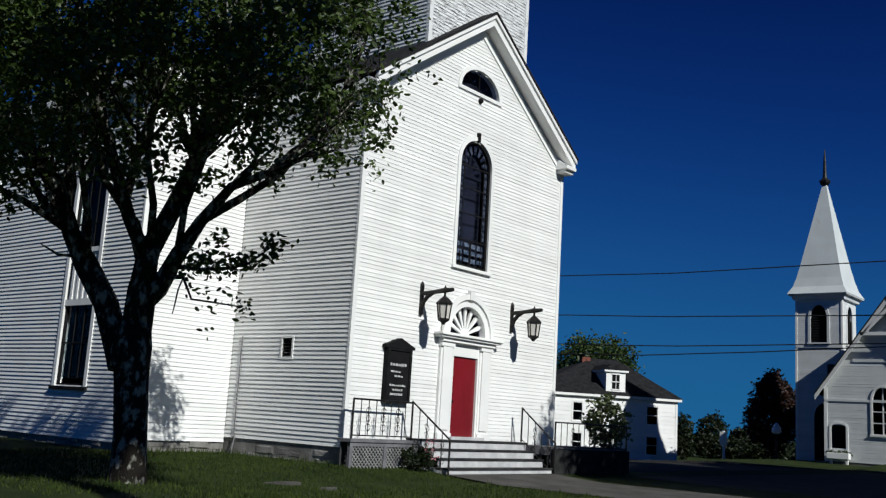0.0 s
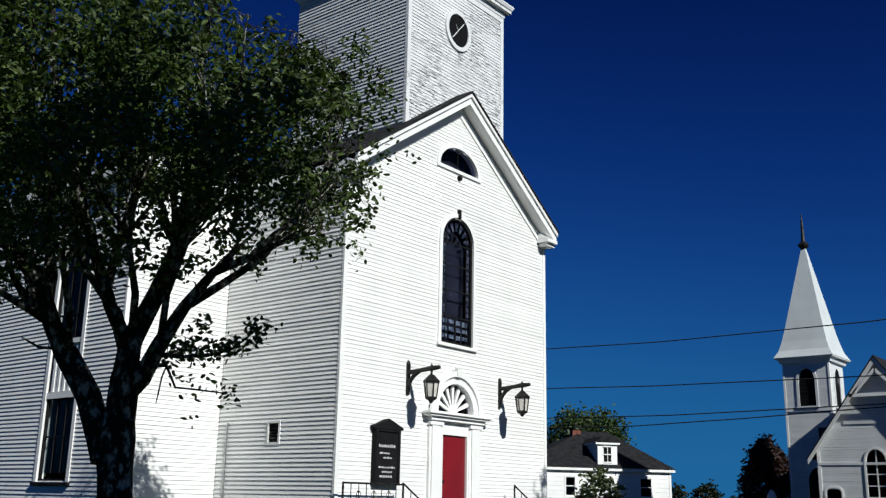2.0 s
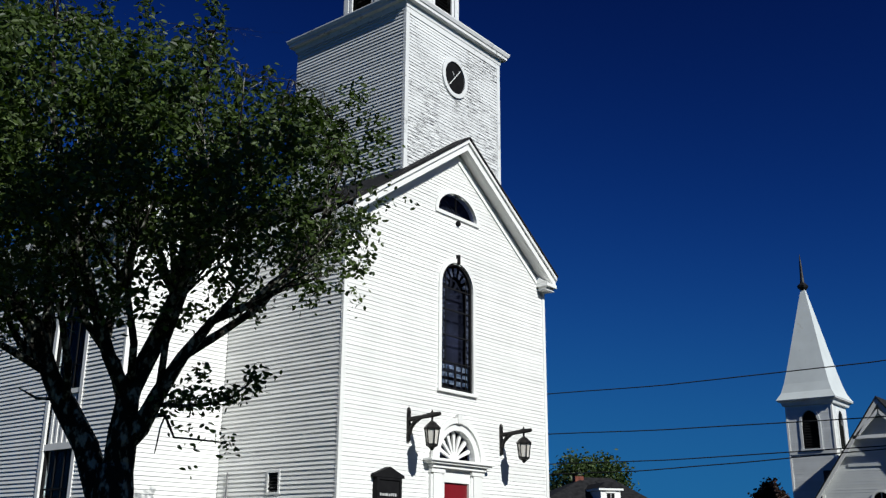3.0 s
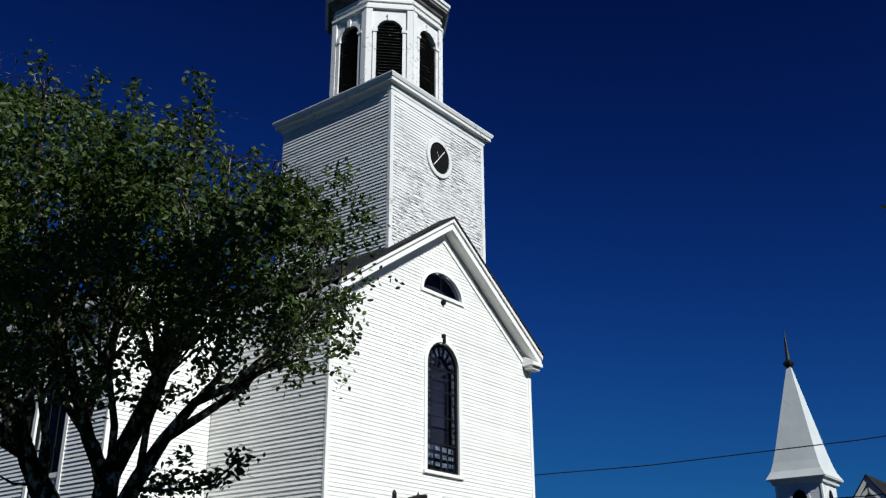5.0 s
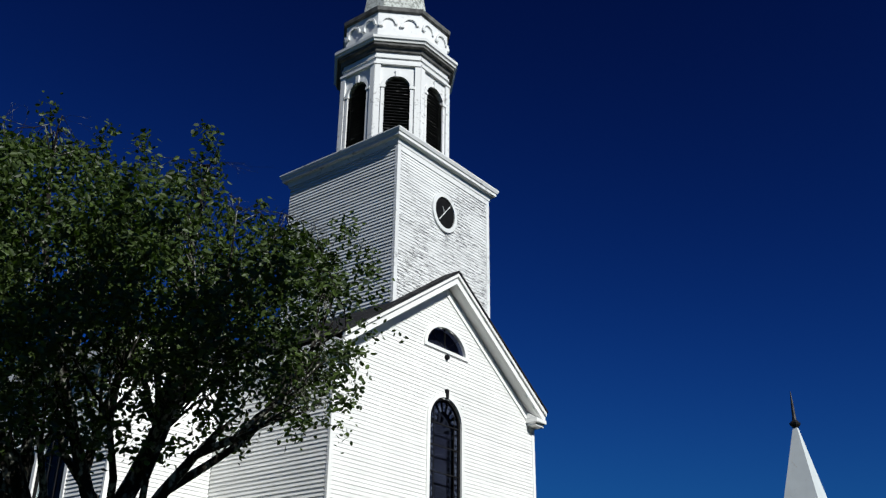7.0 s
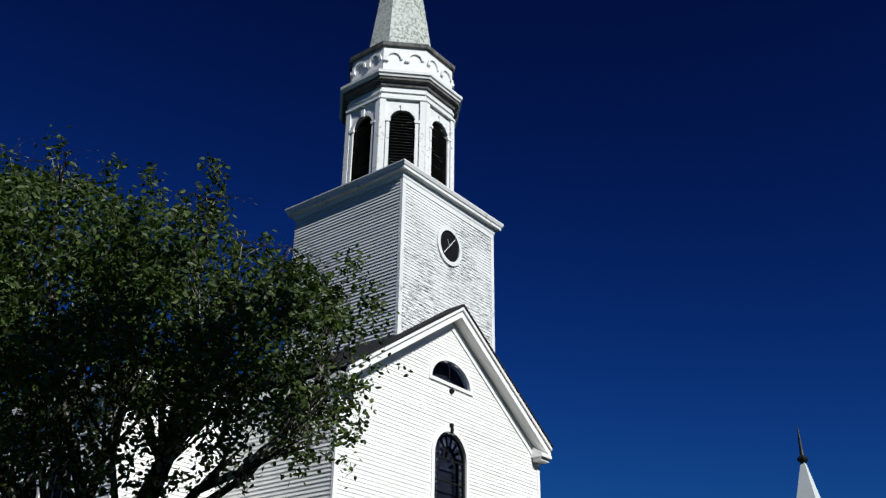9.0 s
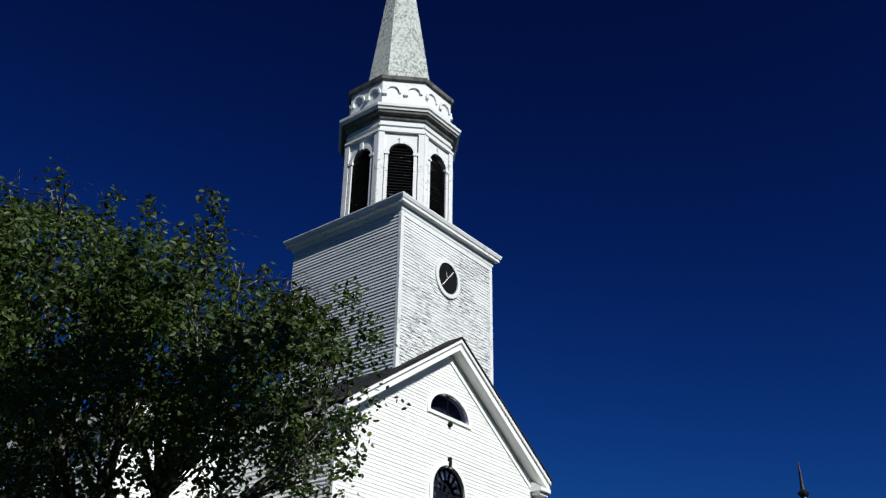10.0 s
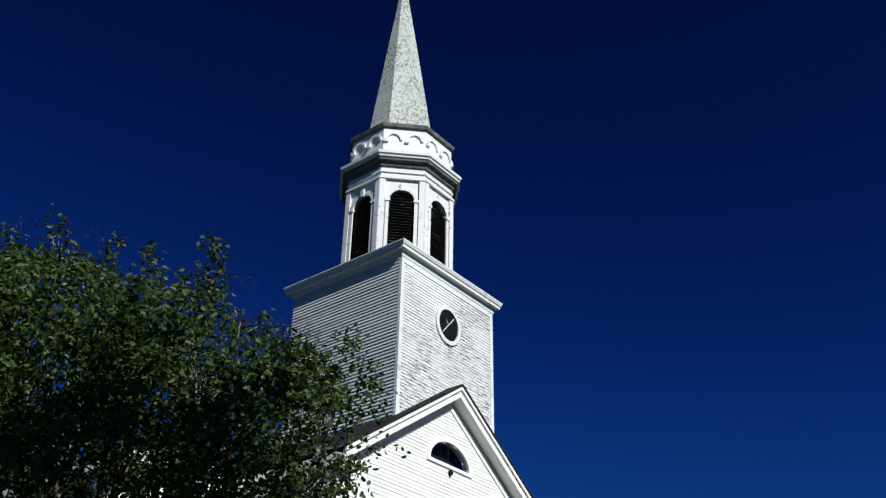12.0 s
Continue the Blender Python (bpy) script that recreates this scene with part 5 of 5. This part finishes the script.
for uc, hw_, z0, sp, _ in holes:
    w = part("window", HF.band(Geo(), [(uc - hw_, z0), (uc - hw_, sp), (uc + hw_, sp), (uc + hw_, z0), (uc - hw_, z0)], [(uc - hw_ - .1, z0 - .1), (uc - hw_ - .1, sp + .1), (uc + hw_ + .1, sp + .1), (uc + hw_ + .1, z0 - .1), (uc - hw_ - .1, z0 - .1)], -0.1, 0.05), "trim", house)
    part("pane", sill_box(HF, Geo(), uc - hw_, uc + hw_, z0, sp, -0.08, -0.07), "glass", w)
    part("glazing_bar", sill_box(HF, Geo(), uc - hw_, uc + hw_, (z0 + sp) / 2 - .03, (z0 + sp) / 2 + .03, -0.07, -0.03), "trim", w)
part("corner_board", sill_box(HF, Geo(), -0.14, 0.03, -0.4, HE, -0.1, 0.04), "trim", house)
g = Geo()
o = 0.28
e4 = [HF.at(u, HE, n) for u, n in ((-HLEN - o, o), (o, o), (o, -HD - o), (-HLEN - o, -HD - o))]
g.loft(e4, [p + Vector((0, 0, 0.22)) for p in e4])
part("eave_box", g, "trim", house)
g = Geo()
e5 = [HF.at(u, HE + 0.22, n) for u, n in ((-HLEN - o - .05, o + .05), (o + .05, o + .05), (o + .05, -HD - o - .05), (-HLEN - o - .05, -HD - o - .05))]
r2 = [HF.at(u, HE + 3.25, -HD / 2) for u in (-5.6, -3.3)]
g.add(e5 + r2, [(0, 1, 5, 4), (1, 2, 5), (2, 3, 4, 5), (3, 0, 4), (0, 3, 2, 1)])
part("roof", g, "shingle", house, "dark hipped roof")
DU = -5.15
dm = part("dormer", HF.slab(Geo(), [(DU - 0.8, HE + 0.25), (DU + 0.8, HE + 0.25), (DU + 0.8, HE + 2.05), (DU - 0.8, HE + 2.05)], -3.6, -0.1), "siding", house, "small white dormer")
part("dormer_roof", HF.slab(Geo(), [(DU - 1.05, HE + 2.17), (DU + 1.05, HE + 2.17), (DU + 0.5, HE + 2.6), (DU - 0.5, HE + 2.6)], -3.9, 0.1), "shingle", dm)
part("dormer_trim", HF.slab(Geo(), [(DU - 1.0, HE + 2.0), (DU + 1.0, HE + 2.0), (DU + 1.0, HE + 2.165), (DU - 1.0, HE + 2.165)], -3.6, 0.06), "trim", dm)
dwin = part("dormer_window", sill_box(HF, Geo(), DU - 0.3, DU + 0.3, HE + 0.7, HE + 1.8, -0.1, -0.07), "black", dm)
for z0, z1 in ((0.62, 0.70), (1.22, 1.28), (1.80, 1.88)):
    part("window_rail", sill_box(HF, Geo(), DU - 0.36, DU + 0.36, HE + z0, HE + z1, -0.1, -0.04), "trim", dwin)
part("mullion", sill_box(HF, Geo(), DU - 0.02, DU + 0.02, HE + 0.7, HE + 1.8, -0.1, -0.05), "trim", dwin)
g = Geo()
g.loft([HF.at(u, HE + 2.2, n) for u, n in ((-6.5, -4.0), (-5.8, -4.0), (-5.8, -4.7), (-6.5, -4.7))], [HF.at(u, HE + 3.3, n) for u, n in ((-6.5, -4.0), (-5.8, -4.0), (-5.8, -4.7), (-6.5, -4.7))])
part("chimney", g, "brick", house, "red brick chimney")

# ---- second church across the street ----
church2 = thing("small_church", (46, 1.0, 0.2), "grey-white clapboard church with a steep gable and square spired tower", "church")
GX, GY0, GY1, GC = 43.0, 2.83, -4.6, -0.9
GF = Face((GX, 0, 0), (0, -1, 0), (-1, 0, 0))


GE = 4.62


def g_left(z):
    return -GY0 if z < GE else -GY0 + (z - GE) / 1.38


def g_right(z):
    return -GY1 if z < GE else -GY1 - (z - GE) / 1.38


gh = [(-2.05, 0.42, 1.0, 2.25, 0.22), (0.42, 0.55, 1.95, 3.9, 0.75), (1.75, 0.55, 1.95, 3.9, 0.75)]
plank_wall("gable_wall", GF, 0.3, 9.6, g_left, g_right, gh, church2, "far_paint", 0.15, 0.010)
GSIDE = Face((0, GY0, 0), (1, 0, 0), (0, 1, 0))
plank_wall("north_wall", GSIDE, 0.3, GE, lambda z: GX, lambda z: 58.0, [], church2, "far_paint", 0.25, 0.02)
GSUN = Face((0, GY1, 0), (1, 0, 0), (0, -1, 0))
plank_wall("south_wall", GSUN, 0.3, GE, lambda z: GX, lambda z: 58.0, [], church2, "far_paint", 0.3, 0.02)
part("foundation", Geo().box(GX + 0.03, 58, GY1, GY0, -0.4, 0.3), "stone", church2)
# dark sheet in place of an unlit nave
part("inner_wall", Geo().box(GX + 0.5, GX + 0.55, GY1, GY0, 0.3, 6.0), "room", church2)
for uc, hw_, z0, sp, rise in gh:
    w = part("window", GF.band(Geo(), arch_points(uc, hw_, z0, sp, 12, rise), arch_points(uc, hw_ + .12, z0, sp, 12, rise + .12), -0.1, 0.06), "trim", church2)
    part("sill", sill_box(GF, Geo(), uc - hw_ - .15, uc + hw_ + .15, z0 - .12, z0, -.1, .1), "trim", w)
    part("pane", GF.slab(Geo(), arch_points(uc, hw_, z0, sp, 12, rise), -0.08, -0.07), "dark_glass", w)
    if hw_ > 0.5:
        part("glazing_bar", sill_box(GF, Geo(), uc - 0.03, uc + 0.03, z0, sp + rise, -.07, -.02), "trim", w)
        for z in (2.6, 3.25, 3.9):
            part("glazing_bar", sill_box(GF, Geo(), uc - hw_, uc + hw_, z - .025, z + .025, -.07, -.02), "trim", w)
part("belt_course", sill_box(GF, Geo(), -GY0, -GY1, 3.78, 3.92, 0.0, 0.05), "far_paint", church2)
part("belt_course", sill_box(GF, Geo(), -1.2, 3.0, 6.10, 6.28, 0.0, 0.05), "far_paint", church2)
part("corner_board", sill_box(GF, Geo(), -GY0 - 0.04, -GY0 + 0.14, 0.3, GE, -0.05, 0.04), "trim", church2)
part("corner_board", sill_box(GF, Geo(), -GY1 - 0.14, -GY1 + 0.04, 0.3, GE, -0.05, 0.04), "trim", church2)
g, g2 = Geo(), Geo()
for s in (-1, 1):
    ye = GC + s * 4.17
    za = GE - (4.17 - 3.73) * 1.38 + 0.1
    top = GE + 0.1 + 3.73 * 1.38
    pr = [(GC, top + 0.12), (ye, za + 0.10), (ye, za), (GC, top)]
    g.loft([(GX - 0.55, y, z) for y, z in pr], [(58.3, y, z) for y, z in pr])
    pr = [(GC, top), (ye, za), (ye, za - 0.28), (GC, top - 0.35)]
    g2.loft([(GX - 0.50, y, z) for y, z in pr], [(GX - 0.42, y, z) for y, z in pr])
    part("rake_soffit", Geo().loft([(GX - 0.42, y, z) for y, z in ((GC, top - 0.02), (ye, za - 0.02), (ye, za - 0.08), (GC, top - 0.1))], [(GX, y, z) for y, z in ((GC, top - 0.02), (ye, za - 0.02), (ye, za - 0.08), (GC, top - 0.1))]), "far_paint", church2)
part("roof", g, "shingle", church2, "steep dark roof")
part("bargeboard", g2, "trim", church2)
tz = GE + 0.1 + 3.73 * 1.38
g = Geo()
g.loft([(GX - 0.5, y, z) for y, z in ((GC - 1.55, tz - 2.25), (GC + 1.55, tz - 2.25), (GC + 1.55, tz - 2.05), (GC - 1.55, tz - 2.05))], [(GX - 0.4, y, z) for y, z in ((GC - 1.55, tz - 2.25), (GC + 1.55, tz - 2.25), (GC + 1.55, tz - 2.05), (GC - 1.55, tz - 2.05))])
for s in (-1, 1):
    pr = [(GC + s * 0.05, tz - 0.9), (GC + s * 1.2, tz - 2.1), (GC + s * 1.35, tz - 2.0), (GC + s * 0.05, tz - 0.65)]
    g.loft([(GX - 0.5, y, z) for y, z in pr], [(GX - 0.4, y, z) for y, z in pr])
part("gable_truss", g, "trim", church2, "white decorative gable truss")

T2X0, T2X1, T2Y0, T2Y1, T2Z = 47.0, 49.9, 3.01, 5.90, 10.45
tw_l = Face((T2X0, 0, 0), (0, -1, 0), (-1, 0, 0))
tw_s = Face((0, T2Y0, 0), (1, 0, 0), (0, -1, 0))
hl = [(-(T2Y0 + T2Y1) / 2, 0.52, 7.65, 9.2, 0.9)]
hs = [((T2X0 + T2X1) / 2, 0.52, 7.65, 9.2, 0.9)]
plank_wall("tower_wall", tw_l, -0.2, T2Z, lambda z: -T2Y1, lambda z: -T2Y0, hl, church2, "far_paint", 0.15, 0.010)
plank_wall("tower_sun_wall", tw_s, 3.0, T2Z, lambda z: T2X0 + 0.02, lambda z: T2X1, hs, church2, "far_paint", 0.15, 0.010)
# dark block added so the tower openings look unlit
part("tower_core", Geo().box(T2X0 + 0.6, T2X1 - 0.05, T2Y0 + 0.6, T2Y1 - 0.02, -0.3, T2Z), "room", church2)
part("tower_rear", Geo().box(T2X0 + 0.02, T2X1, T2Y1 - 0.1, T2Y1, -0.3, T2Z), "far_paint", church2)
part("tower_rear", Geo().box(T2X1 - 0.1, T2X1, T2Y0, T2Y1, -0.3, T2Z), "far_paint", church2)
for f, (uc, hw_, z0, sp, rise) in ((tw_l, hl[0]), (tw_s, hs[0])):
    w = part("belfry_window", f.band(Geo(), arch_points(uc, hw_, z0, sp, 12, rise), arch_points(uc, hw_ + .16, z0, sp, 12, rise + .18), -0.12, 0.06), "far_paint", church2)
    part("sill", sill_box(f, Geo(), uc - hw_ - .2, uc + hw_ + .2, z0 - .14, z0, -.1, .12), "far_paint", w)
    for i in range(14):
        z = z0 + 0.05 + i * 0.17
        h = hw_ if z < sp else hw_ * math.sqrt(max(0, 1 - ((z - sp) / rise) ** 2))
        if h > 0.08:
            g = Geo()
            g.loft([f.at(uc - h, z, -0.06), f.at(uc - h, z + 0.03, -0.06), f.at(uc - h, z + 0.17, -0.2), f.at(uc - h, z + 0.14, -0.2)], [f.at(uc + h, z, -0.06), f.at(uc + h, z + 0.03, -0.06), f.at(uc + h, z + 0.17, -0.2), f.at(uc + h, z + 0.14, -0.2)])
            part("louver", g, "black", w)
part("belt_course", sill_box(tw_l, Geo(), -T2Y1 - 0.03, -T2Y0 + 0.03, 7.32, 7.50, 0.0, 0.06), "far_paint", church2)
for y in (T2Y0, T2Y1):
    part("corner_board", Geo().box(T2X0 - 0.04, T2X0 + 0.12, y - 0.06, y + 0.06, -0.2, T2Z), "trim", church2)


def sq2(h, z):
    cx, cy = (T2X0 + T2X1) / 2, (T2Y0 + T2Y1) / 2
    return [(cx - h, cy - h, z), (cx + h, cy - h, z), (cx + h, cy + h, z), (cx - h, cy + h, z)]


part("tower_eave", Geo().rings([sq2(1.45, T2Z - 0.05), sq2(1.62, T2Z), sq2(1.68, T2Z + 0.2), sq2(1.86, T2Z + 0.28), sq2(1.88, T2Z + 0.36)]), "far_paint", church2)
part("spire", Geo().rings([sq2(1.90, T2Z + 0.36), sq2(1.62, T2Z + 0.85), sq2(1.44, T2Z + 1.45), sq2(1.25, T2Z + 2.3), sq2(0.12, T2Z + 8.0)]), "far_spire", church2, "slender four-sided flared spire")
cx2, cy2 = (T2X0 + T2X1) / 2, (T2Y0 + T2Y1) / 2
g = Geo()
g.tube([(cx2, cy2, T2Z + z) for z in (7.9, 8.1, 8.22, 8.34, 8.44, 8.8, 9.6, 10.45)], [0.18, 0.34, 0.38, 0.26, 0.15, 0.12, 0.09, 0.02], 8)
part("finial", g, "iron", church2, "dark iron finial")

dr = part("tower_door", tw_l.slab(Geo(), arch_points(-4.15, 0.62, 0.2, 2.9, 10, 0.9), 0.0, 0.05), "black", church2, "dark pointed tower door")
part("door_frame", tw_l.band(Geo(), arch_points(-4.15, 0.62, 0.2, 2.9, 10, 0.9), arch_points(-4.15, 0.74, 0.2, 2.9, 10, 1.02), 0.0, 0.09), "far_paint", dr)
box = thing("flower_box", (42.6, 1.9, 0.2), "white window box with pale flowers under the church window", "planter")
soften(part("box", Geo().box(42.45, 42.9, 1.35, 2.6, 0.45, 0.80), "trim", box), 0.02)
for y in (1.5, 2.4):
    part("leg", Geo().box(42.6, 42.75, y - 0.06, y + 0.06, 0.0, 0.46), "trim", box)
tagged(part("flower_cluster", leaf_mesh([Vector((42.68, 1.45 + 0.1 * k, 0.86)) for k in range(12)], 0.14, random.Random(8), 8, 0.07), "far_leaf", box), kind="stuff")

# ---- street furniture ----
post = thing("sign_post", (47.0, 10.8, -0.4), "white wooden sign post on the far lawn", "sign post")
part("post", Geo().tube([(47.0, 10.8, -0.5), (47.0, 10.8, 1.7)], 0.09, 8), "trim", post)
part("plate", Geo().box(46.9, 46.96, 10.55, 11.05, 0.75, 1.65), "trim", post)
gl = thing("globe_lamp", (46.0, 6.85, 0.1), "white glass street lamp on a dark post", "street lamp")
part("post", Geo().tube([(46.0, 6.85, 0.0), (46.0, 6.85, 1.75)], [0.06, 0.04], 8), "iron", gl)
part("shade", Geo().tube([(46.0, 6.85, z) for z in (1.7, 1.85, 2.1, 2.25, 2.4)], [0.18, 0.32, 0.26, 0.16, 0.08], 12), "trim", gl, smooth=True)
for pts in (((32, 60, 10.9), (32, 14.81, 10.2), (32, 7.14, 10.0), (32, -3.6, 10.05), (32, -30, 11.3)), ((32, 60, 8.8), (32, 14.7, 7.85), (32, 7.1, 7.6), (32, -3.5, 7.45), (32, -30, 8.2)),
            ((32, 60, 7.0), (32, 14.65, 6.13), (32, 7.1, 6.0), (32, -3.5, 6.1), (32, -30, 7.2)), ((32, 60, 6.2), (32, 9.1, 5.5), (32, 3.9, 5.65), (32, -3.5, 5.95), (32, -30, 7.4))):
    p = [Vector(q) for q in pts]
    dense = []
    for i in range(len(p) - 1):
        q0, q1, q2, q3 = p[max(i - 1, 0)], p[i], p[i + 1], p[min(i + 2, len(p) - 1)]
        for k in range(8):
            f = k / 8
            z = q1.z + (q2.z - q1.z) * (f * f * (3 - 2 * f) * 0.35 + f * 0.65)
            v = q1.lerp(q2, f)
            v.z = z
            dense.append(v)
    dense.append(p[-1])
    tagged(part("overhead_cable", Geo().tube(dense, 0.03, 5), "wire"), "black overhead utility cable crossing the sky", "cable", "overhead cables")

# ---- grass ----
rng = random.Random(77)
gv, gf = [], []
for _ in range(26000):
    x, y = rng.uniform(-10, 2.2), rng.uniform(-6, 4.3)
    if x > -0.05 and y > -0.5 or x > -3.1 and y > 4.3:
        continue
    z = ground_z(x, y)
    h = rng.uniform(0.03, 0.075) * (2.2 if rng.random() < 0.04 or (x > -3.2 and (y > 4.0 or x > -0.25 and y > 0)) else 1.0)
    a = rng.uniform(0, 6.3)
    dx, dy = math.cos(a) * 0.012, math.sin(a) * 0.012
    n = len(gv)
    gv += [(x - dx, y - dy, z - 0.01), (x + dx, y + dy, z - 0.01), (x + rng.gauss(0, 0.025), y + rng.gauss(0, 0.025), z + h)]
    gf.append((n, n + 1, n + 2))
me = bpy.data.meshes.new("grass_blades")
me.from_pydata(gv, [], gf)
tagged(part("grass_blades", me, "blade"), "short green lawn grass beside the church", "grass", kind="stuff")
